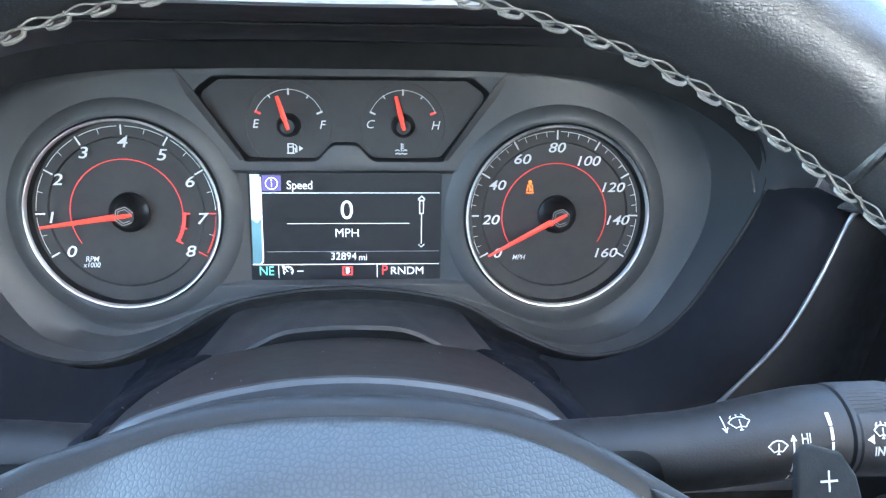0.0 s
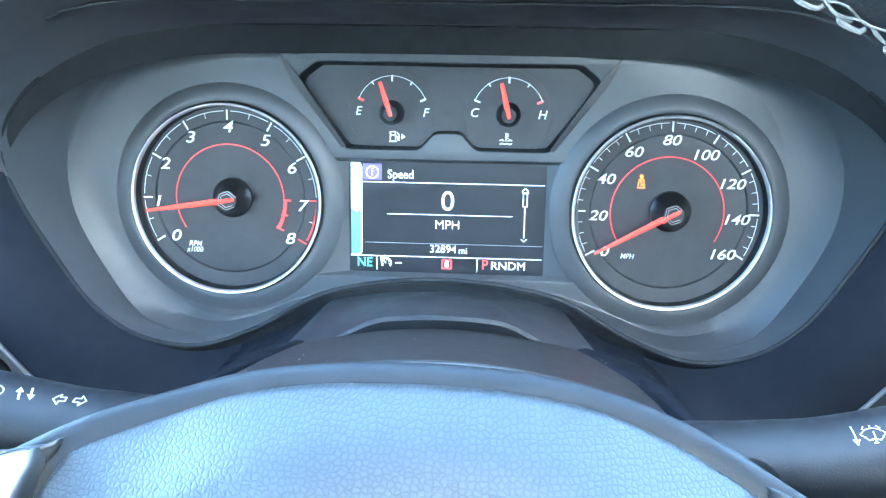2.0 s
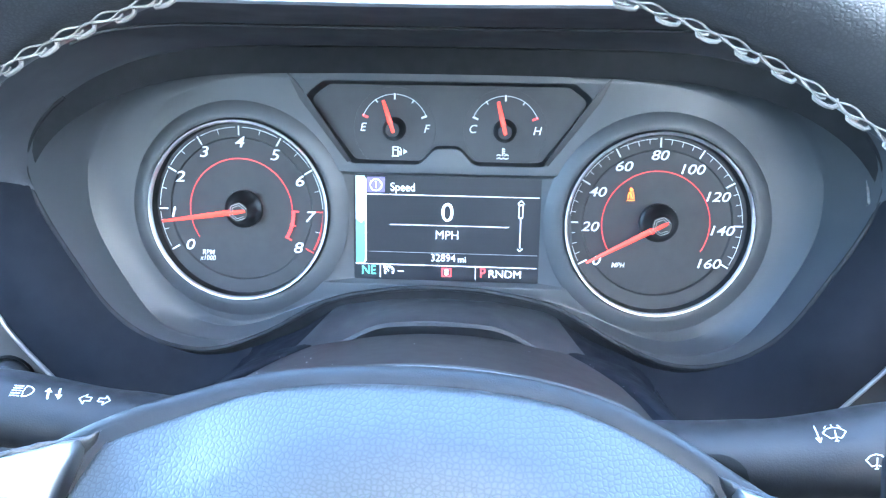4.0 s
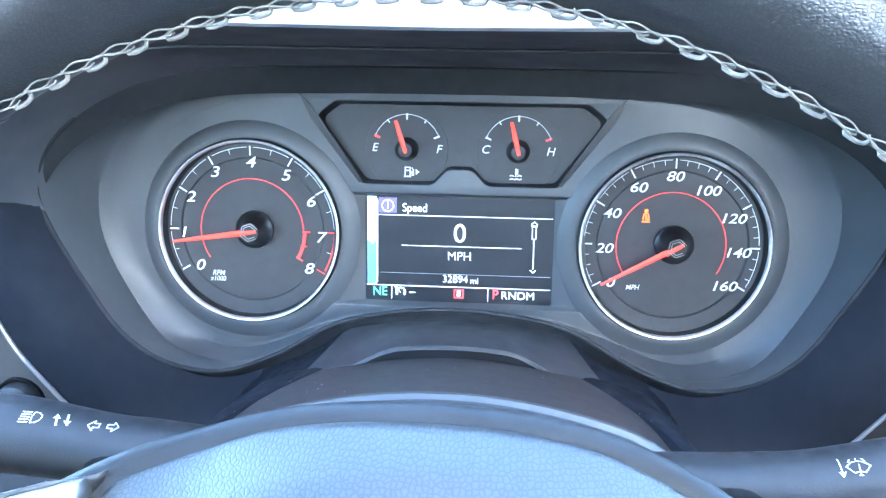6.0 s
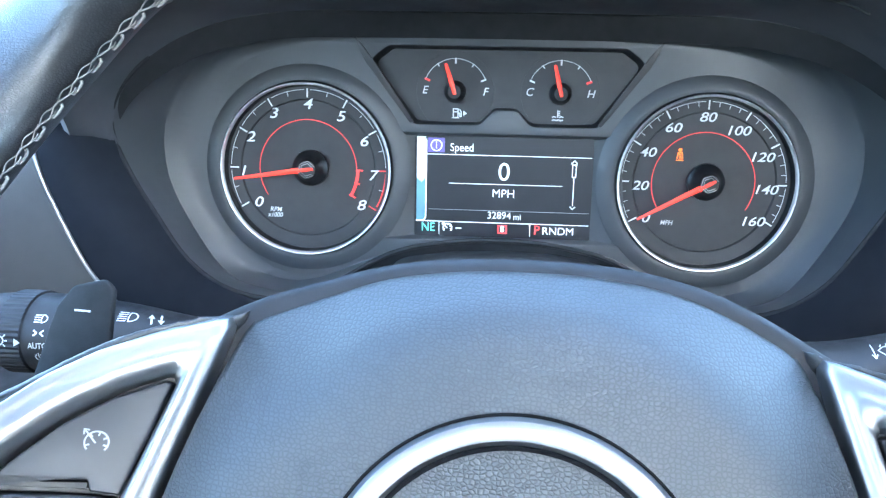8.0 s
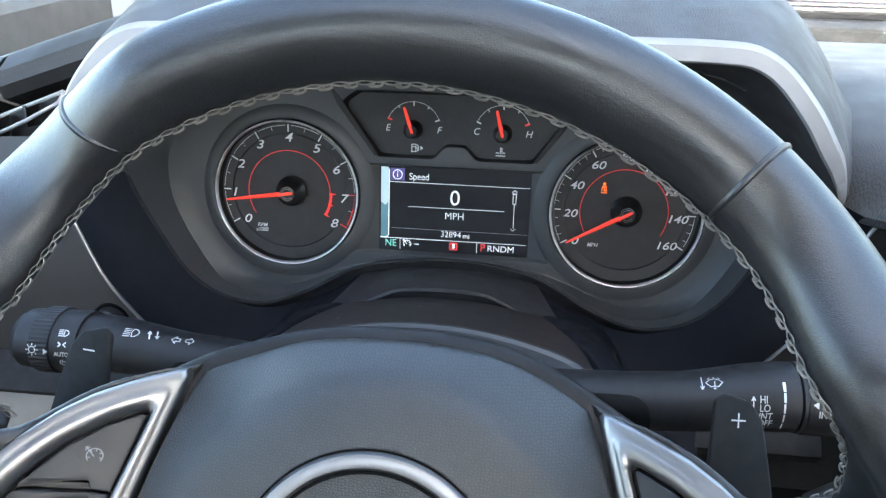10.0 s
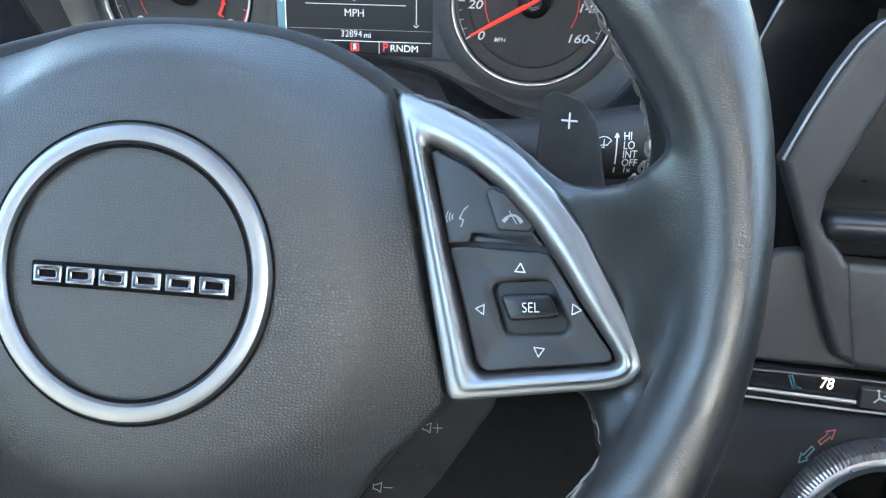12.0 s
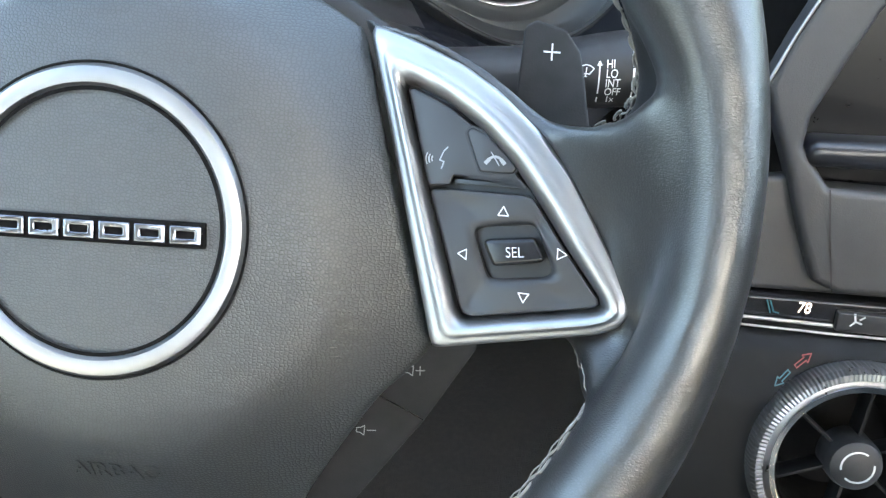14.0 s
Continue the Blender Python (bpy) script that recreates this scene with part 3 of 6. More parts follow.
def small_gauge(name, x, label, left, right, red_left, needle_at):
    z = 0.0505
    p = at2(x, z, -0.0036)
    base = part(name, lathe([(0.0, 0.0), (0.0205, 0.0), (0.0207, -0.0005)], p @ Matrix.Translation((0, 0, -0.0002)), 48), DIAL, cluster, label)
    arc = circle(0.0170, 0, 0, 30, 158, 22)
    part("scale", strokes([arc], 0.00028, p), WHITE, base)
    ticks = []
    for a in (22, 56, 90, 124, 158):
        ticks.append([polar(a, 0.0156 if a not in (22, 90, 158) else 0.0147, 0, 0), polar(a, 0.0172, 0, 0)])
    ends = [ticks[4], ticks[0]]
    part("scale_mark", strokes([ticks[1], ticks[3]], 0.0006, p), WHITE, base)
    part("scale_mark", strokes([ticks[2], ends[1 if red_left else 0]], 0.0009, p), WHITE, base)
    part("red_mark", strokes([ends[0 if red_left else 1]], 0.0011, p), RED, base)
    part("letter", text_bm(left, 0.0058, p @ Matrix.Translation((-0.0162, 0.0004, 0.0002)), 0.22, "CENTER", 0.00002), WHITE, base)
    part("letter", text_bm(right, 0.0058, p @ Matrix.Translation((0.0158, 0.0, 0.0002)), 0.22, "CENTER", 0.00002), WHITE, base)
    part("needle", needle_bm(x, z, needle_at, 0.0150, 0.0015, 0.0027, 0.0016, -0.0052), NEEDLE, base, "orange red needle")
    part("needle_hub", lathe([(0.0058, 0.0), (0.0056, 0.003), (0.0042, 0.0075), (0.0034, 0.009), (0.0, 0.009)], p, 36), PLASTIC, base)
    return base, p


fuel, fp = small_gauge("fuel_gauge", -0.0268, "small black fuel gauge", "E", "F", True, 108)
temp, tp = small_gauge("temperature_gauge", 0.0283, "small black coolant temperature gauge", "C", "H", False, 104)
k = 0.0014
pump = strokes([[(-1.6 * k, -1.6 * k), (-1.6 * k, 1.6 * k), (0.2 * k, 1.6 * k), (0.2 * k, -1.6 * k), (-1.6 * k, -1.6 * k)], [(-1.9 * k, -1.7 * k), (0.5 * k, -1.7 * k)], [(-1.4 * k, 0.5 * k), (0, 0.5 * k)],
                [(0.2 * k, 0), (0.9 * k, 0), (0.9 * k, -1.2 * k), (1.4 * k, -1.2 * k), (1.4 * k, 0.6 * k), (0.8 * k, 1.4 * k)]], 0.4 * k, fp @ Matrix.Translation((0.0015, -0.0113, 0.0003)))
merge(pump, plate([[(2.2 * k, -k), (2.2 * k, k), (3.6 * k, 0)]], 0.0001, m=fp @ Matrix.Translation((0.0015, -0.0113, 0.0003))))
part("pump_mark", pump, WHITE, fuel)
therm = strokes([[(0, -0.6 * k), (0, 2 * k)], [(0, 1.7 * k), (0.8 * k, 1.7 * k)], [(0, 1.0 * k), (0.8 * k, 1.0 * k)], [(0, 0.3 * k), (0.8 * k, 0.3 * k)],
                 [(-2 * k, -0.5 * k), (-1.3 * k, -0.2 * k), (-0.7 * k, -0.6 * k)], [(0.7 * k, -0.6 * k), (1.3 * k, -0.2 * k), (2 * k, -0.5 * k)],
                 [(-2 * k, -1.7 * k), (-1.2 * k, -1.4 * k), (-0.4 * k, -1.8 * k), (0.4 * k, -1.4 * k), (1.2 * k, -1.8 * k), (2 * k, -1.5 * k)]], 0.42 * k, tp @ Matrix.Translation((-0.0008, -0.0115, 0.0003)))
part("coolant_mark", therm, WHITE, temp)

# ---- binnacle: bowl, lip and hood ----
def smoothstep(a, b, v):
    u = min(max((v - a) / (b - a), 0), 1)
    return u * u * (3 - 2 * u)


def outward(line):
    """Unit normals of a line, out in x and z."""
    res = []
    for i in range(len(line)):
        a, b = line[max(i - 1, 0)], line[min(i + 1, len(line) - 1)]
        d = Vector((b[0] - a[0], b[2] - a[2]))
        d.normalize()
        res.append((-d.y, d.x) if (-d.y * line[i][0] + d.x * (line[i][2] - 0.02)) > 0 else (d.y, -d.x))
    return res


normal = outward(rim_line)


def ring_out(hood_out, hood_y, low_out, low_y):
    """The hood's edge moved outwards: by the hood's step above, by less at its two feet."""
    res = []
    for p, q in zip(rim_line, normal):
        w = smoothstep(0.022, 0.06, p[2])
        o = low_out + (hood_out - low_out) * w
        y = p[1] + hood_y * w + (-0.022 - p[1]) * low_y * (1 - w)
        res.append((p[0] + q[0] * o, y, p[2] + q[1] * o))
    return res


def mix(a, b, u, dy=0.0, dz=0.0):
    """A line between two lines, moved a little."""
    return [(p[0] + (q[0] - p[0]) * u, p[1] + (q[1] - p[1]) * u + dy, p[2] + (q[2] - p[2]) * u + dz) for p, q in zip(a, b)]


binnacle = thing("binnacle", DASH, "dark vinyl hood over the instrument cluster", "instrument hood")
plate_rim = [(x, -0.0014, z) for x, z in mask_loop]
bowl_rings = [[(x * 0.945, -0.0012, z * 0.945) for x, z in mask_loop], plate_rim, mix(plate_rim, crease_loop, 0.35, 0.0006), mix(plate_rim, crease_loop, 0.7, 0.0006), mix(plate_rim, crease_loop, 0.88), crease_loop,
              mix(crease_loop, seam_loop, 0.14), mix(crease_loop, seam_loop, 0.5, 0.0008), mix(crease_loop, seam_loop, 0.96), seam_loop]
part("bowl", loft(bowl_rings), MASK, binnacle, "charcoal plastic bowl round the gauges", angle=45)
part("bowl_skirt", loft([seam_loop, [(p[0] * 1.012, p[1] - 0.0006, p[2] - 0.001) for p in seam_loop], [(p[0] * 1.012, p[1] + 0.004, p[2] - 0.013) for p in seam_loop]]), DARK, binnacle)
low_seam = [p for p in seam_loop if p[2] < 0.066]
# a dark tube laid over the seam for the shade in its gap
part("gasket", tube([(p[0] * 1.006, p[1] - 0.0002, p[2] - 0.0006) for p in low_seam], 0.0013, 8), DARK, binnacle, "dark line drawn for the shaded gap round the bowl")
part("brow", loft([brow_line, mix(brow_line, rim_line, 0.03, 0, 0.0012), mix(brow_line, rim_line, 0.3, 0, 0.0022), mix(brow_line, rim_line, 0.55, 0, 0.0022), mix(brow_line, rim_line, 0.8, 0, 0.001), rim_line], closed=False), BROW, binnacle, "smooth dark underside of the hood", angle=60)
over = [p for p in mix(brow_line, rim_line, 0.45, 0, 0.0014) if p[2] > 0.086]
part("hood_seam", tube(over, 0.0007, 8), GREY, binnacle, "thin seam under the hood")
part("lip", loft([rim_line, ring_out(0.001, -0.002, 0.0005, 0.0), ring_out(0.0078, -0.0012, 0.003, 0.0), ring_out(0.0110, 0.004, 0.0035, 0.0)], closed=False), TRIM, binnacle, "pale grey satin lip")
hood_rings = [ring_out(0.0108, 0.0035, 0.0034, 0.0), ring_out(0.017, 0.02, 0.010, 0.3), ring_out(0.034, 0.07, 0.026, 0.75), ring_out(0.052, 0.13, 0.040, 1.0), ring_out(0.06, 0.30, 0.048, 0.8)]
part("hood", loft(hood_rings, closed=False), SOFT, binnacle, "grained dark vinyl hood", angle=80)


# ---- steering wheel: local x to the right, y up in its plane, z towards the driver ----
WHEEL = DASH @ Matrix.Translation((0.00523, -0.28478, -0.04289)) @ axes((0, 0, 0), (0.99943, 0.00427, -0.0336), (0.03168, 0.23295, 0.97197), (0.01198, -0.97248, 0.23268))
FLAT = Matrix.Identity(4)
wheel = thing("steering_wheel", WHEEL, "black leather steering wheel with satin chrome spokes", "steering wheel")


def bezel_h(x, v):
    """Height of the spoke's face."""
    return -0.0307 + 0.36 * (abs(x) - 0.1204) - 0.05 * (v + 0.0236)


def onto_spoke(bm, lift=0.0, flip=False):
    for q in bm.verts:
        if flip:
            q.co.x = -q.co.x
        q.co.z += bezel_h(q.co.x, q.co.y) + lift
    return bm


RIM_IN = ((-90, 0.1430), (-70, 0.1450), (-50, 0.1480), (-34, 0.1500), (-25, 0.1518), (-20, 0.1540), (-10, 0.1575), (0, 0.1570), (8, 0.1545), (13.5, 0.1500), (16.5, 0.1473), (20, 0.1447), (24, 0.1429), (27, 0.1424), (30, 0.1429), (34, 0.1442), (41, 0.1460), (50, 0.1470), (60, 0.1472), (90, 0.1475))


def up_angle(a):
    """Degrees above the wheel's middle, on either side."""
    return math.degrees(math.asin(max(-1, min(1, math.sin(radians(a))))))


def rim_core(a):
    """Middle of the rim at a degrees, and half its width: narrow where the spokes join, flat at the foot."""
    inner = float(np.interp(up_angle(a), [q[0] for q in RIM_IN], [q[1] for q in RIM_IN]))
    outer = 0.1785 - 0.012 * smoothstep(0.72, 1.0, -math.sin(radians(a)))
    return (inner + outer) / 2, (outer - inner) / 2


def rim_full(a):
    """The rim is fuller above the left spoke."""
    return 0.0011 * smoothstep(80, 100, a) * smoothstep(2, 14, up_angle(a)) * (1 - smoothstep(40, 60, up_angle(a)))


rim_bm = bmesh.new()
rings = []
for i in range(160):
    a = 360 * i / 160
    r, w = rim_core(a)
    r, w = r - rim_full(a), w + rim_full(a)
    d = Vector((math.cos(radians(a)), math.sin(radians(a)), 0))
    ring = []
    for j in range(20):
        b = 2 * math.pi * j / 20
        ring.append(d * (r + w * math.cos(b)) + Vector((0, 0, 0.0165 * math.sin(b))))
    rings.append(ring)
loft(rings + [rings[0]], bm=rim_bm)
bmesh.ops.remove_doubles(rim_bm, verts=rim_bm.verts, dist=1e-6)
SPOKE = [(0.070, 0.0435), (0.090, 0.0375), (0.105, 0.0305), (0.116, 0.0228), (0.127, 0.0143), (0.134, 0.0130), (0.145, 0.0140), (0.152, 0.0200), (0.168, 0.022)]
SPOKE_LOW = [(0.099, -0.0545), (0.120, -0.0500), (0.1345, -0.0468), (0.1392, -0.0500), (0.1416, -0.0560), (0.1420, -0.0630), (0.147, -0.0680), (0.160, -0.0715)]


BEZEL_EDGE = ((-0.055, 0.150), (-0.0355, 0.1525), (-0.029, 0.151), (-0.0145, 0.1430), (0.0, 0.1345), (0.0105, 0.1262), (0.0213, 0.1144), (0.0282, 0.1040), (0.035, 0.090), (0.0408, 0.0740))


def spoke_body():
    """The leather spoke: cross bars from the bezel out to the rim, with rounded edges."""
    top = spline(SPOKE[:9], 8)
    low = spline(SPOKE_LOW, 8)
    bm = bmesh.new()
    rows = []
    for i in range(25):
        u = i / 24
        a, b = Vector(top[round(u * (len(top) - 1))]), Vector(low[round(u * (len(low) - 1))])
        row = []
        for v, h in ((0.0, -0.011), (0.0, -0.006), (0.04, -0.0025), (0.12, -0.0012), (0.35, -0.0012), (0.65, -0.0012), (0.88, -0.0012), (0.96, -0.0025), (1.0, -0.006), (1.0, -0.011), (0.96, -0.019), (0.5, -0.021), (0.04, -0.019)):
            p = a.lerp(b, v)
            row.append((p.x, p.y, h * (0.3 + 0.7 * smoothstep(0.085, 0.130, p.x))))
        rows.append(row)
    return loft(rows, cap0=True, cap1=True, bm=bm)


# the seam runs from the rim round the corner to the back of the spoke, on a roll of leather
SPOKE_CORNER = [(0.1430, 0.0120, -0.0585), (0.1488, 0.0153, -0.0526), (0.1506, 0.0181, -0.0457), (0.1522, 0.0217, -0.0405), (0.1515, 0.0288, -0.0340), (0.1492, 0.0335, -0.0260), (0.1460, 0.0385, -0.0180), (0.1418, 0.0430, -0.0090)]
for s in (-1, 1):
    for off, rise, r in ((0.0082, 0.0, 0.0081), (0.0130, 0.0080, 0.0100), (0.0145, 0.0180, 0.0095)):
        roll = []
        for x, y, z in spline(SPOKE_CORNER, 4):
            away = Vector((x - 0.124, y - 0.038)).normalized() * off
            roll.append((s * (x + away.x), y + away.y, z + rise))
        tube(roll, r, 12, bm=rim_bm)
LOW_CORNER = [(0.1360, -0.0460, -0.0380), (0.1400, -0.0495, -0.0300), (0.1424, -0.0540, -0.0215), (0.1430, -0.0595, -0.0140), (0.1418, -0.0650, -0.0085)]
for s in (-1, 1):
    roll = []
    for x, y, z in spline(LOW_CORNER, 4):
        away = Vector((x - 0.112, y + 0.080)).normalized() * 0.0055
        roll.append((s * (x + away.x), y + away.y, z))
    tube(roll, 0.0062, 12, bm=rim_bm)
for flip in (False, True):
    sp = spoke_body()
    for q in sp.verts:
        xb = float(np.interp(q.co.y, [e[0] for e in BEZEL_EDGE], [e[1] for e in BEZEL_EDGE]))
        u = min(max((q.co.x - xb) / (0.168 - xb), 0), 1)
        q.co.z -= 0.0085 * (1 - smoothstep(xb - 0.010, xb - 0.0035, q.co.x))
        q.co.z += (0.0150 - bezel_h(xb, q.co.y)) * (0.65 * u + 0.35 * u * u * (3 - 2 * u)) - (bezel_h(q.co.x, q.co.y) - bezel_h(xb, q.co.y)) * u
    merge(rim_bm, onto_spoke(sp, 0.0028, flip))
rim = part("rim", rim_bm, LEATHER, wheel, "worn black leather rim and spokes")
re = rim.modifiers.new("blend", "REMESH")
re.mode, re.voxel_size, re.use_smooth_shade = "VOXEL", 0.0016, True
sm = rim.modifiers.new("soften", "SMOOTH")
sm.factor, sm.iterations = 0.5, 24


def pad_h(x, v):
    """Height of the airbag cover: a low dome that falls off to its edges, steepest above."""
    c = Vector((x, v + 0.0215))
    d = c.length
    t = max(0.0, d - 0.047)
    up = max(0.0, c.y / max(d, 1e-6)) ** 2
    down = max(0.0, -c.y / max(d, 1e-6)) ** 2
    soft = 0.5 * ((t - 0.0215) + math.sqrt((t - 0.0215) ** 2 + 0.0035 ** 2))
    return -0.0262 - 0.12 * t - (0.40 + 1.0 * up + 0.12 * down) * soft


PAD_EDGE = [(0, 0.0592), (0.02, 0.0584), (0.038, 0.0556), (0.053, 0.0502), (0.0640, 0.0443), (0.0695, 0.0405), (0.0722, 0.0360), (0.084, -0.006), (0.0948, -0.048), (0.0966, -0.0560), (0.090, -0.0645), (0.0812, -0.0735), (0.070, -0.0900),
            (0.0590, -0.1080), (0.050, -0.1230), (0.035, -0.130), (0, -0.132)]
edge = [(p[0], p[1]) for p in spline(mirrored(PAD_EDGE), 5, True)]
rings = []
for s in (0.0, 0.1, 0.2, 0.3, 0.4, 0.5, 0.58, 0.66, 0.72, 0.78, 0.83, 0.88, 0.92, 0.95, 0.975, 0.99):
    rings.append([(x * s, -0.0215 + (v + 0.0215) * s, pad_h(x * s, -0.0215 + (v + 0.0215) * s)) for x, v in edge])
rings.append([(x * 0.998, -0.0215 + (v + 0.0215) * 0.998, pad_h(x, v) - 0.0012) for x, v in edge])
for deep in (0.004, 0.009, 0.015):
    rings.append([(x, v, pad_h(x, v) - deep * (1 - 0.65 * smoothstep(0.025, 0.070, abs(x)) * (v > 0))) for x, v in edge])
pad_bm = loft(rings)
bmesh.ops.remove_doubles(pad_bm, verts=pad_bm.verts, dist=1e-6)
pad = part("airbag_cover", pad_bm, PAD, wheel, "grained dark vinyl airbag cover", angle=70)
ring_m = Matrix.Translation((-0.0006, -0.0222, -0.0262))
part("hub_ring", lathe([(0.0385, -0.002), (0.0393, 0.0006), (0.0402, 0.0019), (0.0425, 0.0024), (0.0446, 0.0019), (0.0455, 0.0006), (0.046, -0.003)], ring_m, 96), SATIN, pad, "satin chrome ring")
part("ring_gap", lathe([(0.0380, 0.0010), (0.0392, 0.0009)], ring_m, 96), VOID, pad)
part("ring_gap", lathe([(0.0456, 0.0007), (0.0464, 0.0006)], ring_m, 96), VOID, pad)
badge = part("badge", plate([rounded([(-0.0312, -0.0038), (0.0332, -0.0038), (0.0332, 0.0038), (-0.0312, 0.0038)], 0.0006)], 0.0014, 0.0003, Matrix.Translation((0, -0.0238, -0.0250))), VOID, pad, "black plate with six hollow chrome blocks")
for i in range(6):
    x0 = -0.0302 + i * 0.01062
    lay = Matrix.Translation((0, -0.0238, -0.0241))
    block = rounded([(x0, -0.0027), (x0 + 0.0094, -0.0027), (x0 + 0.0094, 0.0027), (x0, 0.0027)], 0.0004, 2)
    well = rounded([(x0 + 0.0021, -0.0009), (x0 + 0.0073, -0.0009), (x0 + 0.0073, 0.0010), (x0 + 0.0021, 0.0010)], 0.0003, 2)
    part("chrome_block", plate([block, well], 0.0014, 0.0004, lay, res=2), BADGE, badge, "hollow chrome block")
tx = text_bm("AIRBAG", 0.0075, FLAT, 0, "CENTER", 0.0001, 1.1)
for q in tx.verts:
    q.co.y -= 0.1000
    q.co.x += 0.002
    q.co.z += q.co.z * 6 + pad_h(q.co.x, q.co.y) + 0.0005
part("embossed_word", tx, PAD, pad, "embossed airbag lettering")
tx = strokes([[(-0.003, -0.0945), (0.003, -0.0945), (0.0045, -0.0925), (-0.0045, -0.0925)], circle(0.0012, 0.001, -0.0905, 10)], 0.0007, FLAT)
for q in tx.verts:
    q.co.z += pad_h(q.co.x, q.co.y) + 0.0003
part("embossed_mark", tx, PAD, pad)

# spoke frames with their switches
OUTER = [(0.0735, 0.0408), (0.0980, -0.0526), (0.1000, -0.0530), (0.1440, -0.0428), (0.1495, -0.0400), (0.1522, -0.0355), (0.1505, -0.0290), (0.1424, -0.0145), (0.1345, -0.0005), (0.1257, 0.0105),
         (0.1139, 0.0213), (0.1036, 0.0282), (0.0895, 0.0350)]
INNER = [(0.0858, 0.0208), (0.0868, 0.0226), (0.0885, 0.0226), (0.0992, 0.0176), (0.1097, 0.0100), (0.1190, 0.0008), (0.1275, -0.0105), (0.1353, -0.0215), (0.1446, -0.0336), (0.1449, -0.0355), (0.1435, -0.0366),
         (0.1090, -0.0438), (0.1068, -0.0432), (0.1053, -0.0412), (0.0951, -0.0099)]


def bezel_loops():
    return rounded(OUTER, [0.002, 0.003, 0.001] + [0.004] * 10, 3), rounded(INNER, 0.003, 3)


def shrink(loop, d):
    """A loop moved inwards by d."""
    k3 = len(loop)
    area = sum(loop[i - 1][0] * loop[i][1] - loop[i][0] * loop[i - 1][1] for i in range(k3))
    s = 1 if area > 0 else -1
    res = []
    for i in range(k3):
        a, b = Vector(loop[i - 1]), Vector(loop[(i + 1) % k3])
        t = (b - a).normalized()
        res.append((loop[i][0] - s * t.y * d, loop[i][1] + s * t.x * d))
    return res


def spoke_part(name, bm, mat, parent, flip, lift, label=""):
    return part(name, onto_spoke(bm, lift, flip), mat, parent, label)


def between(loop, corners, n=40):
    """A loop cut at its corners, each side in n even steps."""
    pts = [Vector(p) for p in loop]
    cuts = sorted(min(range(len(pts)), key=lambda i: (pts[i] - Vector(c)).length) for c in corners)
    first = min(range(len(pts)), key=lambda i: (pts[i] - Vector(corners[0])).length)
    cuts = cuts[cuts.index(first):] + cuts[:cuts.index(first)]
    out = []
    for a, b in zip(cuts, cuts[1:] + cuts[:1]):
        side = pts[a:b + 1] if b > a else pts[a:] + pts[:b + 1]
        run = [0.0]
        for p, q in zip(side, side[1:]):
            run.append(run[-1] + (q - p).length)
        for i in range(n):
            d = run[-1] * i / n
            out.append((float(np.interp(d, run, [p.x for p in side])), float(np.interp(d, run, [p.y for p in side]))))
    return out


def frame_bm():
    """The spoke's chrome frame: an outer band, a soft step, and a rounded inner band that drops to the switches."""
    outer, inner = bezel_loops()
    area = lambda l: sum(l[i - 1][0] * l[i][1] - l[i][0] * l[i - 1][1] for i in range(len(l)))
    if area(outer) * area(inner) < 0:
        inner = inner[::-1]
    o = between(outer, [(0.0735, 0.0408), (0.0985, -0.0528), (0.1520, -0.0355)])
    i2 = between(inner, [(0.0866, 0.0222), (0.1065, -0.0430), (0.1447, -0.0350)])
    rings = []
    for u, h in ((0.0, -0.012), (0.0, -0.0024), (0.025, -0.0010), (0.07, -0.0001), (0.15, 0.0003), (0.28, 0.0005), (0.36, 0.0006), (0.43, 0.0009), (0.52, 0.0013), (0.64, 0.0013), (0.76, 0.0009), (0.86, 0.0),
                 (0.93, -0.0014), (0.97, -0.0030), (0.98, -0.0075)):
        rings.append([(p[0] + (q[0] - p[0]) * u, p[1] + (q[1] - p[1]) * u, h) for p, q in zip(o, i2)])
    return loft(rings)


def four_way(outer, pit):
    """A four-way switch: raised towards its four arrows, dished between them, falling to the middle."""
    corners = [(0.0957, -0.0074), (0.1245, -0.0076), (0.1438, -0.0350), (0.1072, -0.0424)]
    inner = [(0.1087, -0.0175), (0.1262, -0.0152), (0.1325, -0.0290), (0.1140, -0.0318)]
    a, b = between(outer, corners, 24), between(pit, inner, 24)
    rings = []
    for u, h in ((0.0, -0.004), (0.0, -0.0007), (0.03, -0.0002), (0.08, 0.0), (0.2, 0.0), (0.35, 0.0), (0.5, 0.0), (0.65, 0.0), (0.78, -0.0001), (0.88, -0.0005), (0.95, -0.0010), (1.0, -0.0022)):
        ring = []
        for p, q in zip(a, b):
            x, v = p[0] + (q[0] - p[0]) * u, p[1] + (q[1] - p[1]) * u
            t = math.atan2(v + 0.0236, x - 0.1205) - 0.1
            ring.append((x, v, h - 0.0011 * (1 - abs(math.cos(2 * t)) ** 0.8) * math.sin(math.pi * min(1.0, u * 1.15)) ** 0.8 * (1 if u > 0 else 0)))
        rings.append(ring)
    return loft(rings)


def on_key(x, v, h=0.0):
    return Matrix.Translation((x, v, h))


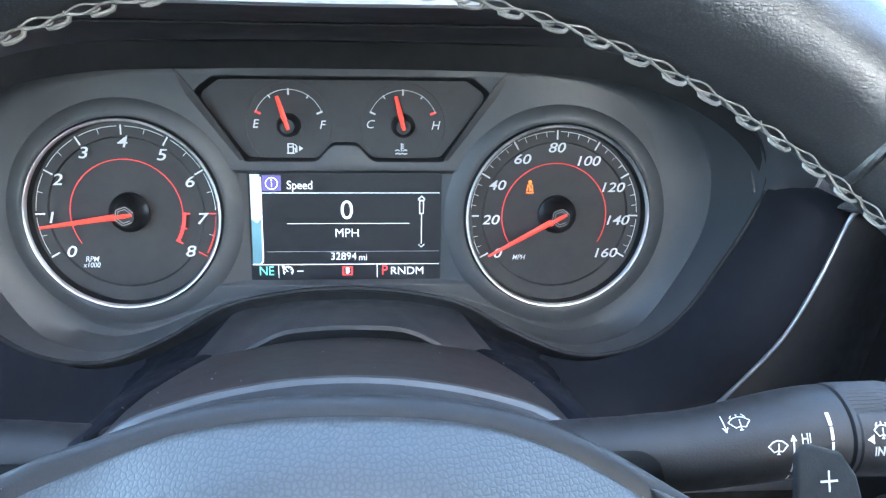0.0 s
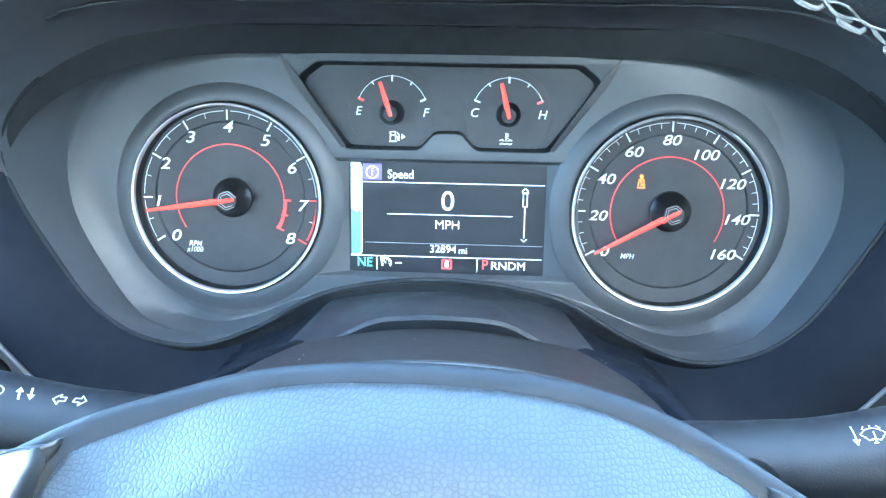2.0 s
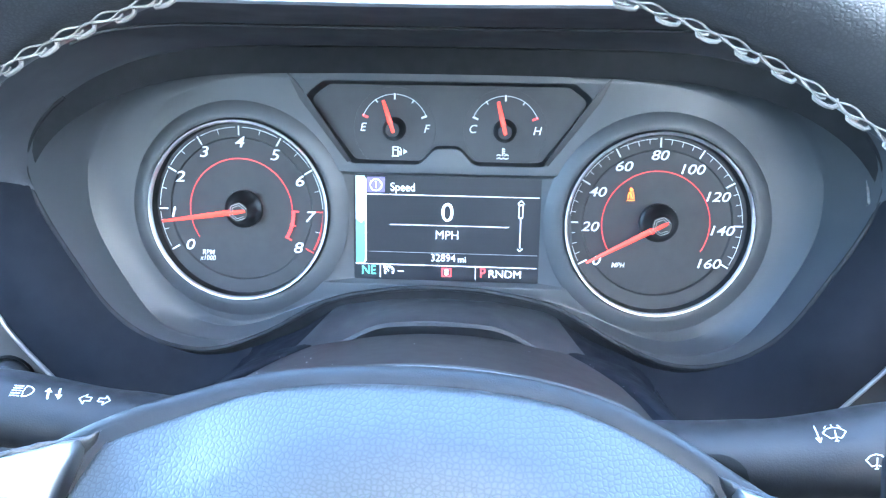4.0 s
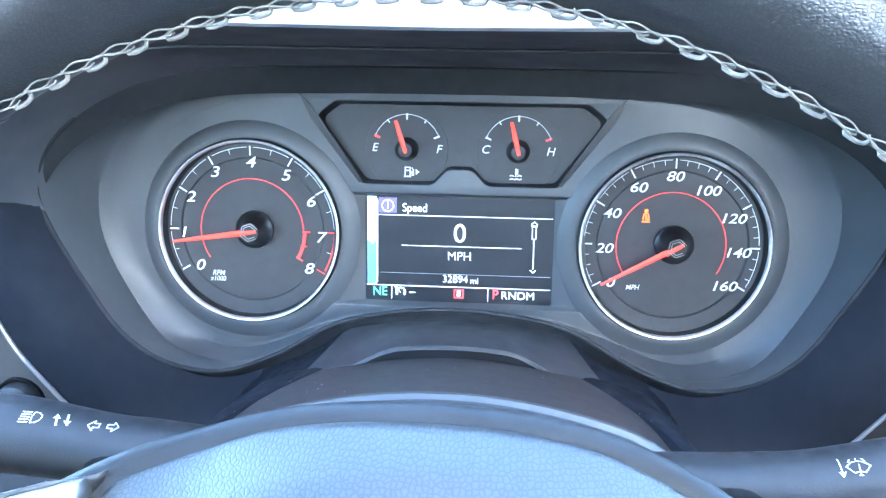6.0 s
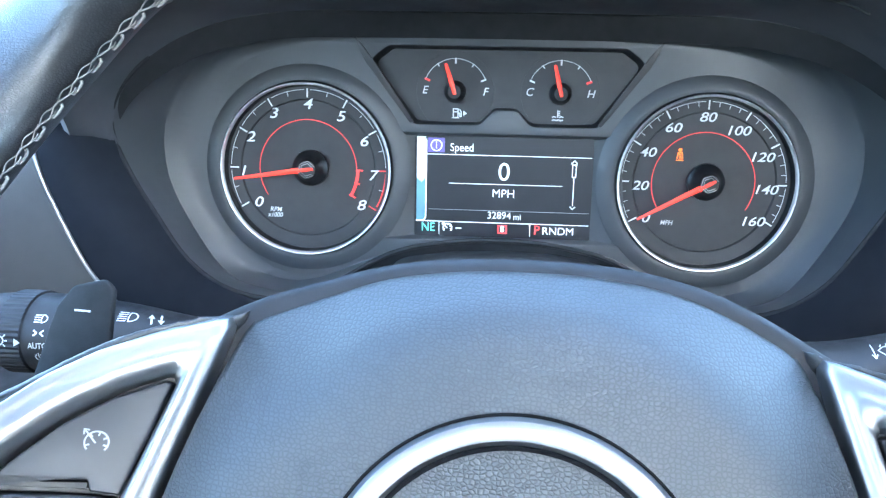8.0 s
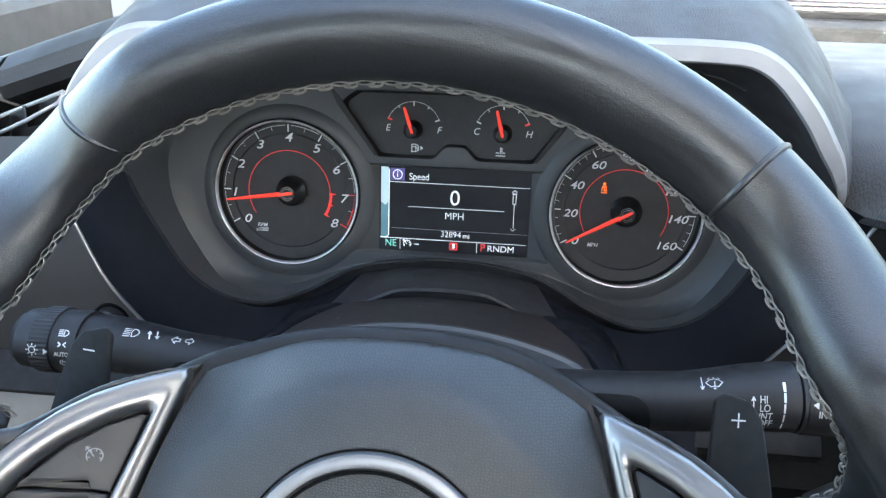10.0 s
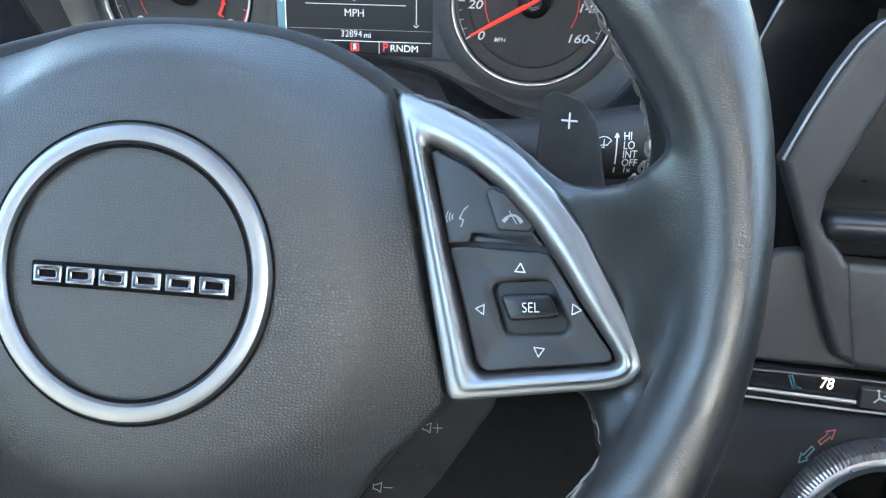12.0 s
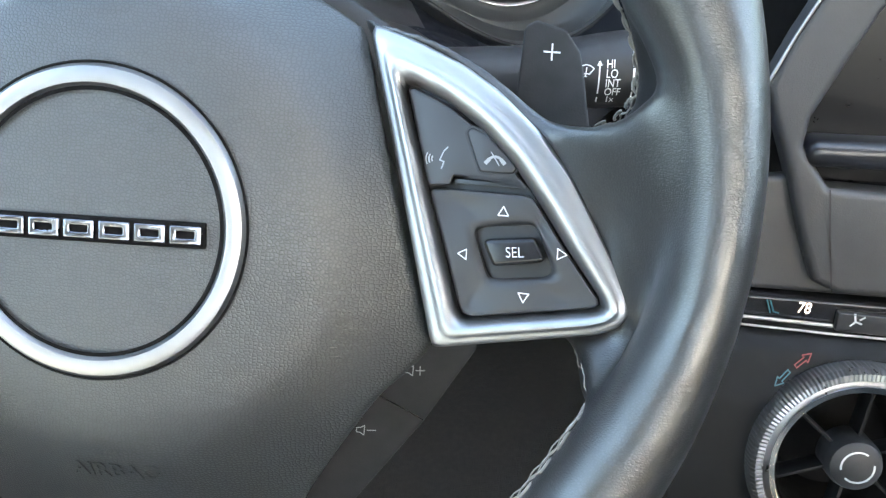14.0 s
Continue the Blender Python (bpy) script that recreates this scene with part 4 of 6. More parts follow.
for flip in (False, True):
    outer, inner = bezel_loops()
    bez = spoke_part("spoke_frame", frame_bm(), SATIN, wheel, flip, 0.0040, "satin chrome spoke frame")
    well = shrink(inner, -0.001)
    spoke_part("switch_well", plate([well], 0.002, 0, FLAT), CUP, bez, flip, -0.0035)
    top_key = [(0.0866, 0.0214), (0.0885, 0.0218), (0.0992, 0.0168), (0.1097, 0.0092), (0.1185, 0.0004), (0.1232, -0.0056), (0.1222, -0.0052), (0.1205, -0.0034), (0.1018, -0.0030), (0.1010, -0.0058), (0.0944, -0.0064)]
    upper_key = spoke_part("upper_switch", plate([rounded(top_key, 0.0008, 3)], 0.004, 0.0007, FLAT), KEY, bez, flip, 0.0012, "dark satin switch")
    low_key = [(0.0947, -0.0076), (0.1010, -0.0070), (0.1225, -0.0072), (0.1250, -0.0078), (0.1345, -0.0212), (0.1440, -0.0336), (0.1440, -0.0352), (0.1425, -0.0360), (0.1095, -0.0430), (0.1072, -0.0424), (0.1060, -0.0408)]
    pit = rounded([(0.1087, -0.0175), (0.1262, -0.0152), (0.1325, -0.0290), (0.1140, -0.0318)], 0.003, 5)
    lower_key = spoke_part("lower_switch", four_way(rounded(low_key, 0.001, 3), pit), KEY, bez, flip, 0.0010, "dark satin four-way switch")
    spoke_part("switch_pit", plate([shrink(pit, -0.0006)], 0.001, 0, FLAT), CUP, bez, flip, -0.0018)
    sel = rounded([(0.1112, -0.0205), (0.1262, -0.0186), (0.1298, -0.0250), (0.1150, -0.0278)], 0.0018, 5)
    sel_key = spoke_part("centre_switch", plate([sel], 0.0045, 0.0012, FLAT), GLOSS, bez, flip, 0.0022, "gloss black centre switch")
    slot = rounded([(0.1020, -0.0038), (0.1204, -0.0042), (0.1216, -0.0056), (0.1022, -0.0054)], 0.0004, 2)
    spoke_part("slot", plate([slot], 0.003, 0.0002, FLAT), CUP, bez, flip, -0.0006)
    if not flip:
        phone_key = rounded([(0.1050, 0.0095), (0.1065, 0.0110), (0.1115, 0.0090), (0.1200, 0.0004), (0.1190, -0.0016), (0.1095, -0.0016)], 0.0016, 4)
        spoke_part("key_gap", plate([shrink(phone_key, -0.0006)], 0.002, 0, FLAT), CUP, bez, flip, 0.00135)
        pk = spoke_part("phone_switch", plate([phone_key], 0.004, 0.0008, FLAT), KEY, bez, flip, 0.0022)
        ph = strokes([circle(0.0024, 0.1138, 0.0006, 10, 30, 150)], 0.0007, FLAT)
        strokes([[(0.1112, 0.0012), (0.1120, 0.0021)], [(0.1164, 0.0012), (0.1156, 0.0021)]], 0.0011, FLAT, ph)
        strokes([[(0.1126, 0.0042), (0.1150, 0.0006)]], 0.0003, FLAT, ph)
        spoke_part("phone_mark", ph, INK, pk, flip, 0.0024)
        vo = strokes([circle(0.0014 + 0.0009 * i, 0.0965, 0.0015, 6, 150, 210) for i in range(3)] + [[(0.0985, 0.0035), (0.0975, 0.0012), (0.0988, 0.0008), (0.0982, -0.0012)], [(0.0998, 0.0050), (0.0986, 0.0038)]], 0.0004, FLAT)
        spoke_part("voice_mark", vo, INK, upper_key, flip, 0.0014)
        for (u, w), d in (((0.1170, -0.0124), 0), ((0.1334, -0.0224), 270), ((0.1240, -0.0352), 180), ((0.1062, -0.0252), 90)):
            tri = [polar(90 + d + 120 * i, 0.0017 if i == 0 else 0.0017, u, w) for i in range(4)]
            spoke_part("arrow_mark", strokes([tri], 0.00032, FLAT), WHITE, lower_key, flip, 0.0013)
        spoke_part("select_word", text_bm("SEL", 0.0042, on_key(0.1208, -0.0232) @ Matrix.Rotation(radians(6), 4, "Z"), 0, "CENTER", -0.00006, 0.85), WHITE, sel_key, flip, 0.0026)
    else:
        mark = cruise_mark(on_key(0, 0), 0.0026, 0.0004)
        for q in mark.verts:
            q.co.x = -q.co.x + 0.1010
            q.co.y += 0.0060
        spoke_part("cruise_mark", mark, INK, upper_key, flip, 0.0014)
        for (u, w), d in (((0.1170, -0.0124), 0), ((0.1240, -0.0352), 180)):
            spoke_part("arrow_mark", strokes([[polar(90 + d + 120 * i, 0.0017, u, w) for i in range(4)]], 0.0004, FLAT), WHITE, lower_key, flip, 0.0013)

# shift paddles
PADDLE = [(0.1165, 0.008), (0.1183, 0.031), (0.1192, 0.0450), (0.1228, 0.0478), (0.1330, 0.0450), (0.1378, 0.0385), (0.1394, 0.0320), (0.1430, 0.0120), (0.144, 0.002), (0.117, 0.0)]
for flip in (False, True):
    bm = plate([rounded(PADDLE, 0.003, 4)], 0.0035, 0.001, FLAT)
    for q in bm.verts:
        q.co.z += -0.0785 - 0.25 * (q.co.x - 0.128)
        if flip:
            q.co.x = -q.co.x
    pd = part("paddle", bm, DARK, wheel, "matt black shift paddle")
    L = 0.0026
    u, w = (-0.1285, 0.0377) if flip else (0.1285, 0.0377)
    cross = strokes([[(u - L, w), (u + L, w)]] + ([] if flip else [[(u, w - L), (u, w + L)]]), 0.0006, FLAT)
    for q in cross.verts:
        q.co.z += -0.0783 - 0.25 * (abs(q.co.x) - 0.128)
    part("sign", cross, WHITE, pd)

# volume switches on the back of the lower spoke
for flip in (False, True):
    s = -1 if flip else 1
    back = [(0.088, -0.052), (0.1115, -0.052), (0.110, -0.0605), (0.0940, -0.0860), (0.0700, -0.118), (0.040, -0.135), (0.040, -0.11), (0.06, -0.10)]
    vb = part("volume_switch", plate([[(s * x, v) for x, v in rounded(back, 0.002, 3)]], 0.008, 0.0012, Matrix.Translation((0, 0, -0.0655))), DARK, wheel, "matt black volume switch")
    part("switch_gap", strokes([[(s * 0.0765, -0.0775), (s * 0.0935, -0.0855)]], 0.0005, Matrix.Translation((0, 0, -0.0653))), GLOSS, vb)
    if not flip:
        for (u, w), plus in (((0.0890, -0.0692), True), ((0.0735, -0.0910), False)):
            spk = strokes([[(u - 0.0008, w - 0.0008), (u - 0.0022, w - 0.0006), (u - 0.0022, w + 0.0008), (u - 0.0008, w + 0.0010), (u + 0.0006, w + 0.0018), (u + 0.0004, w - 0.0016), (u - 0.0008, w - 0.0008)],
                           [(u + 0.0014, w + 0.0002), (u + 0.0044, w + 0.0004)]] + ([[(u + 0.0029, w - 0.0013), (u + 0.0028, w + 0.0018)]] if plus else []), 0.0003, Matrix.Translation((0, 0, -0.0652)))
            part("speaker_mark", spk, INK, vb)
part("lower_spoke", plate([rounded([(-0.055, -0.12), (0.055, -0.12), (0.045, -0.16), (-0.045, -0.16)], 0.004)], 0.012, 0.003, Matrix.Translation((0, 0, -0.030))), PLASTIC, wheel)
part("hub_back", lathe([(0.0, -0.06), (0.07, -0.06), (0.075, -0.066), (0.07, -0.10), (0.0, -0.10)], Matrix.Translation((0, -0.02, 0)), 40), PLASTIC, wheel)
BACK = [(0, 0.0635), (0.025, 0.0622), (0.045, 0.0580), (0.062, 0.0508), (0.077, 0.0420), (0.092, 0.0330), (0.120, 0.0170), (0.155, 0.000)]
top_line = [(p[0], p[2]) for p in spline(across([(x, 0, y) for x, y in BACK]), 5)]
part("spoke_back", plate([top_line + [(0.155, -0.045), (0.09, -0.056), (-0.09, -0.056), (-0.155, -0.045)]], 0.014, 0.004, Matrix.Translation((0, 0, -0.053)), res=4), PLASTIC, wheel)


# cross stitching round the inside of the rim, turned in towards the spokes at its ends
def stitch_path():
    up = SPOKE_CORNER
    arc = []
    for i in range(81):
        a = 21 + (159 - 21) * i / 80
        r, w = rim_core(a)
        q = r - w - 0.0003 - 2 * rim_full(a)
        arc.append((q * math.cos(radians(a)), q * math.sin(radians(a)), 0.001))
    return spline(up, 6) + arc + [(-x, y, z) for x, y, z in reversed(spline(up, 6))]


def low_path(s):
    pts = LOW_CORNER[1:4]
    for i in range(30):
        a = -25.5 - 42 * i / 29
        r, w = rim_core(a)
        q = r - w * math.cos(radians(10))
        pts.append((q * math.cos(radians(a)), q * math.sin(radians(a)), 0.0165 * math.sin(radians(10)) - 0.006 * (1 - i / 29)))
    return [(s * x, y, z) for x, y, z in spline(pts, 4)]


def stitches(path, pitch=0.0082, half=0.0016, r=0.00028):
    """Thread laid over a seam: a row of short slanted dashes, and under it two strands that cross once a stitch."""
    pts = [Vector(p) for p in path]
    run = [0.0]
    for a, b in zip(pts, pts[1:]):
        run.append(run[-1] + (b - a).length)
    rnd = random.Random(7)

    def over(d, across, lift):
        d = min(max(d, 0), run[-1] - 1e-6)
        i = int(np.searchsorted(run, d, side="right")) - 1
        u = (d - run[i]) / max(run[i + 1] - run[i], 1e-9)
        c, t = pts[i].lerp(pts[i + 1], u), (pts[i + 1] - pts[i]).normalized()
        out = (Vector((-c.x, -c.y, 0)).normalized() + Vector((0, 0, 0.35))).normalized()
        return c + t.cross(out).normalized() * across * half + out * (0.0003 + lift)

    bm = bmesh.new()
    n = int(run[-1] / pitch)
    slack = [rnd.uniform(-0.12, 0.12) for i in range(n + 1)]
    for k in range(n):
        d, e = k + slack[k] * 0.5, slack[k]
        dash = [(0.00, -0.45, -0.0003), (0.05, -0.85, 0.0002), (0.18, -1.0 + e, 0.0004), (0.36, -1.1 + e, 0.0004), (0.50, -1.12 + e, 0.0002), (0.54, -1.1 + e, -0.0004)]
        tube([over((d + u) * pitch, v, h) for u, v, h in dash], r * 1.75, 6, bm=bm)
        link = [(0.30, -0.62, -0.0003), (0.42, -0.66 + e, 0.0002), (0.60, -0.45, 0.0003), (0.80, -0.05, 0.0004), (0.98, 0.30 + e, 0.0002), (1.02, 0.36 + e, -0.0003)]
        tube([over((d + u) * pitch, v, h) for u, v, h in link], r, 6, bm=bm)
    for swing, mid, lift in ((0.42, 0.05, 0.0002), (-0.42, 0.62, 0.0001)):
        tube([over((k / 8) * pitch, mid + swing * math.sin(2 * math.pi * k / 8 + 0.6) + slack[min(k // 8, n)] * 0.6, lift) for k in range(n * 8 + 1)], r * 0.8, 6, bm=bm)
    return bm


part("stitching", stitches(stitch_path()), THREAD, wheel, "pale cross stitching", smooth=True)
for s in (-1, 1):
    part("stitching", stitches(low_path(s)), THREAD, wheel, "pale cross stitching")
SEAM = material("leather seam edge", (0.11, 0.1, 0.09), 0.55, grain=0.5, grain_size=0.0005)
for a in (50.0, 129.5):
    r, w = rim_core(a)
    ring = []
    for j in range(40):
        b = 2 * math.pi * j / 40
        turn = a + 1.5 * math.sin(b) - (1.5 * (1 - math.cos(b)) if a > 90 else 0)
        d = Vector((math.cos(radians(turn)), math.sin(radians(turn)), 0))
        ring.append(d * (r + (w - 0.0008) * math.cos(b)) + Vector((0, 0, 0.0157 * math.sin(b))))
    part("seam", tube(ring, 0.0013, 10, True), LEATHER, wheel)
    part("seam_edge", tube([Vector(q) * 1.0006 for q in ring[2:15]], 0.00125, 8), SEAM, wheel, "pale worn edge of the seam")


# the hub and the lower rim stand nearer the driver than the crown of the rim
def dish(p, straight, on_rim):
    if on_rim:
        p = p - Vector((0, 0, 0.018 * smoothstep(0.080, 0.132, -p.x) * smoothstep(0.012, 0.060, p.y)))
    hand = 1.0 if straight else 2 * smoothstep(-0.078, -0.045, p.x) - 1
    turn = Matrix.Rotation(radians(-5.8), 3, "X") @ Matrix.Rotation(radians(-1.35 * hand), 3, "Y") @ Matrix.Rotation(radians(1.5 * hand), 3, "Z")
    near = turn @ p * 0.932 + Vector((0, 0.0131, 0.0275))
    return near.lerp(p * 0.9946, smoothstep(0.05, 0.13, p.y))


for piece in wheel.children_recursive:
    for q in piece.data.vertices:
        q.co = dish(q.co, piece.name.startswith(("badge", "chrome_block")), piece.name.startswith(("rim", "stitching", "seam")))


# ---- steering column and stalks ----
column = thing("steering_column", set_down((0, -0.1274, -0.0335), (0.0025, 0.0017, 0.0028), (-1.03, 0, 0.88)), "black plastic steering column shroud", "column shroud")


def arch(y, top, half, bow, n=28):
    """A cross section of the shroud: a low arch."""
    return [(half * u, y, top - bow * (half * u) ** 2 - 0.004 * smoothstep(0.72, 1.0, abs(u)) ** 2) for u in [-1 + 2 * i / n for i in range(n + 1)]]


part("upper_shell", loft([arch(-0.055, -0.038, 0.100, 2.3), arch(-0.085, -0.0315, 0.098, 2.6), arch(-0.125, -0.0250, 0.090, 2.8), arch(-0.1475, -0.0220, 0.084, 2.7)], closed=False), SHELL, column, "dark shell of the column")
part("shell_edge", loft([arch(-0.147, -0.0220, 0.084, 2.7), arch(-0.1490, -0.0211, 0.0835, 2.7), arch(-0.1510, -0.0212, 0.083, 2.75), arch(-0.1525, -0.0226, 0.082, 2.8)], closed=False), MASK, column, "grey rounded edge of the shell")
part("front_shell", loft([arch(-0.1522, -0.0224, 0.082, 2.8), arch(-0.158, -0.0262, 0.082, 2.9), arch(-0.185, -0.030, 0.082, 3.2), arch(-0.20, -0.034, 0.080, 3.4), arch(-0.205, -0.09, 0.075, 2.0)], closed=False), PLASTIC, column)
part("lower_shell", loft([arch(-0.055, -0.16, 0.098, -4.0), arch(-0.205, -0.16, 0.08, -4.0)], closed=False), PLASTIC, column)
for s in (-1, 1):
    part("side_shell", loft([[(s * 0.098, -0.055, -0.0618), (s * 0.090, -0.125, -0.0477), (s * 0.083, -0.1535, -0.0401), (s * 0.080, -0.2, -0.0558)], [(s * 0.098, -0.055, -0.13), (s * 0.092, -0.125, -0.13), (s * 0.084, -0.1535, -0.13), (s * 0.08, -0.2, -0.13)]], closed=False), PLASTIC, column)
ARCH = ((0.0, -0.0275), (0.025, -0.0285), (0.052, -0.0325), (0.082, -0.0435), (0.112, -0.0560))


def arch_z(x):
    return float(np.interp(abs(x), [q[0] for q in ARCH], [q[1] for q in ARCH]))


def shelf_rows(side):
    """The shelf between the two flanks (side 0), or its dark end on one side; the line between them fans out towards the driver."""
    rows = []
    for y, f, z in ((-0.004, 0.0, -0.003), (-0.03, 0.0, -0.0015), (-0.05, 0.5, 0.0), (-0.067, 1.0, 0.0), (-0.0715, 1.0, -0.0012), (-0.0720, 1.0, -0.0030), (-0.066, 1.0, -0.012)):
        half = float(np.interp(-y, [0.0, 0.07], [0.0425, 0.0690]))
        xs = [side * x for x in np.linspace(half, 0.150, 33)] if side else np.linspace(-half, half, 45)
        rows.append([(x, y, (1 - f) * (arch_z(x) - 0.007 * smoothstep(0.045, 0.075, abs(x))) + f * (-0.0275 - 2.5 * x * x - 0.0085 * smoothstep(0.022, 0.056, abs(x)) - 0.03 * smoothstep(0.076, 0.115, abs(x)) ** 2) + z) for x in xs])
    return rows


part("shelf", loft(shelf_rows(0), closed=False), SHELF, column, "dark shelf under the gauges")
for s in (-1, 1):
    part("shelf_wing", loft(shelf_rows(s), closed=False), COWL, column)


def shell_z(x, y):
    """Height of the column's shell."""
    return float(np.interp(-y, [0.055, 0.085, 0.125, 0.1475], [-0.038, -0.0315, -0.0250, -0.0220])) - float(np.interp(-y, [0.055, 0.1475], [2.3, 2.7])) * x * x


for s in (-1, 1):
    rows = []
    for y, x0 in ((-0.050, 0.052), (-0.066, 0.055), (-0.085, 0.063), (-0.105, 0.072), (-0.125, 0.079), (-0.145, 0.0835), (-0.150, 0.0840), (-0.1525, 0.0840), (-0.153, 0.0840)):
        fall = 0.003 * smoothstep(0.146, 0.152, -y) + 0.03 * smoothstep(0.1522, 0.153, -y)
        rows.append([(s * x, y, shell_z(x, y) + 0.0016 * smoothstep(x0, x0 + 0.006, x) - 0.0006 - 0.007 * (1 - smoothstep(x0 - 0.005, x0 + 0.001, x)) - 0.055 * smoothstep(0.084, 0.150, x) - fall) for x in np.linspace(x0 - 0.005, 0.150, 26)])
    part("flank", loft(rows, closed=False), COWL, column)


dust_bm = bmesh.new()
rnd = random.Random(11)
for i in range(30):
    x, y, r = rnd.uniform(-0.08, 0.08), rnd.uniform(-0.145, -0.076), rnd.uniform(0.00012, 0.0003)
    z = shell_z(x, y) + 0.0003
    vs = [dust_bm.verts.new((x + r * math.cos(2.1 * j) * rnd.uniform(0.6, 1.2), y + r * math.sin(2.1 * j), z + 0.0002 * (j == 1))) for j in range(3)]
    dust_bm.faces.new(vs)
dust = new("dust", finish("dust", dust_bm, LINT, False))
dust.matrix_world = column.matrix_world
tagged(dust, "pale specks of dust on the dark column shell", "dust", kind="stuff")


def stalk(name, sections, label, mat=PLASTIC):
    """A control stalk along x: sections of (x, y, z, half height, half depth)."""
    ob = thing(name, DASH, label, "control stalk")
    rings2 = []
    for x, y, z, h, d in sections:
        rings2.append([(x, y + d * math.cos(2 * math.pi * j / 28), z + h * SQUASH * math.sin(2 * math.pi * j / 28)) for j in range(28)])
    part("stalk_body", loft(rings2, cap0=True, cap1=True), mat, ob, angle=40)
    return ob


def wrap(bm, y, z, h, d, roll=None):
    """Bends a drawing in (x, height) round the front of a stalk."""
    for turn in range(2):
        bmesh.ops.subdivide_edges(bm, edges=[e for e in bm.edges if e.calc_length() > 0.0012], cuts=2)
    for q in bm.verts:
        a = (q.co.z - z) / h
        k, sink, thin = roll(q.co.x) if roll else (0.0, 0.0, 1.0)
        a = min(a + k, 1.5)
        q.co.y = y - d * thin * math.cos(a)
        q.co.z = z - sink + h * thin * math.sin(a)
    return bm


SQUASH = 0.84   # the stalks are flatter than they are deep
RY, RZ = -0.1565, -0.0425


def rib(x, r, j):
    """Fine ribs over the top and the foot of the end knob."""
    return r - (0.0005 if j % 2 and 0.166 < x < 0.195 and abs(math.sin(2 * math.pi * j / 128)) > 0.72 else 0)


def taper_right(x):
    """Turn, sinking and thinning of the right stalk towards its root."""
    u = 1 - smoothstep(0.105, 0.163, x)
    return 0.2 * u, 0.0062 * u, 1 - 0.15 * u


def taper_left(x):
    u = smoothstep(-0.165, -0.108, x)
    return 0.42 * u, 0.0052 * u, 1 - 0.12 * u


def tapered(x0, x1, y, z, d, taper):
    """Sections of a stalk that sinks and thins towards its root."""
    res = []
    for i in range(13):
        x = x0 + (x1 - x0) * i / 12
        k, sink, thin = taper(x)
        res.append((x, y, z - sink, d * thin, d * thin))
    return res


right_stalk = stalk("wiper_stalk", [(0.05, RY, RZ - 0.0078, 0.0140, 0.0140), (0.094, RY, RZ - 0.0068, 0.0146, 0.0146)] + tapered(0.106, 0.1630, RY, RZ, 0.0175, taper_right) + [(0.1636, RY, RZ, 0.0165, 0.0165)], "black wiper stalk with white symbols")
part("knob", loft([[(x, RY + rib(x, r, j) * math.cos(2 * math.pi * j / 128), RZ + rib(x, r, j) * SQUASH * math.sin(2 * math.pi * j / 128)) for j in range(128)] for x, r in ((0.1636, 0.0165), (0.1642, 0.0178), (0.1655, 0.0178), (0.1662, 0.0182), (0.184, 0.0184), (0.189, 0.0172), (0.1905, 0.0150))], cap1=True), PLASTIC, right_stalk, "ribbed end knob", angle=20)


def root_cover(s, x0, x1, y, z, d, top):
    """A dark cover bent round the front of a stalk's root, one corner rounded."""
    rows = []
    for i in range(21):
        x = x0 + (x1 - x0) * i / 20
        v = min(max((x - x1 + 0.010) / 0.010, 0.0), 1.0)
        a1 = top - 0.75 * (1 - math.sqrt(max(1 - v * v, 0.0)))
        arc = [-1.3 + (a1 + 1.3) * j / 14 for j in range(15)]
        row = [(s * x, y - d * math.cos(a), z + d * SQUASH * math.sin(a)) for a in arc]
        rows.append(row + [(s * x, y - (d - 0.002) * math.cos(arc[-1]), z + (d - 0.002) * SQUASH * math.sin(arc[-1]))])
    rows.append([(s * x1, y - (d - 0.002) * math.cos(a), z + (d - 0.002) * SQUASH * math.sin(a)) for a in arc + arc[-1:]])
    return loft(rows, closed=False)


part("stalk_root", root_cover(1, 0.066, 0.1025, RY, RZ - 0.0065, 0.0156, 0.60), CONSOLE_BLACK, right_stalk, "dark cover at the root")


def wiper_mark(m, s, w, spray=False):
    lines = [[(-s, 0.1 * s), (-0.5 * s, 0.55 * s), (0, 0.68 * s), (0.5 * s, 0.55 * s), (s, 0.1 * s), (0.45 * s, -0.55 * s), (0, -0.42 * s), (-0.45 * s, -0.55 * s), (-s, 0.1 * s)], [(0, -0.8 * s), (0.1 * s, 0.3 * s)], [(-0.15 * s, -0.8 * s), (0.15 * s, -0.8 * s)]]
    if spray:
        lines += [[(0, 0.7 * s), (0, 1.0 * s)], [(-0.5 * s, 0.9 * s), (-0.7 * s, 0.6 * s)], [(0.5 * s, 0.9 * s), (0.7 * s, 0.6 * s)]]
    return strokes(lines, w, m)


def printed(bm, parent, name, y, z, r, mat=WHITE):
    return part(name, wrap(bm, y, z, r * SQUASH, r, taper_right if parent is right_stalk else taper_left), mat, parent)


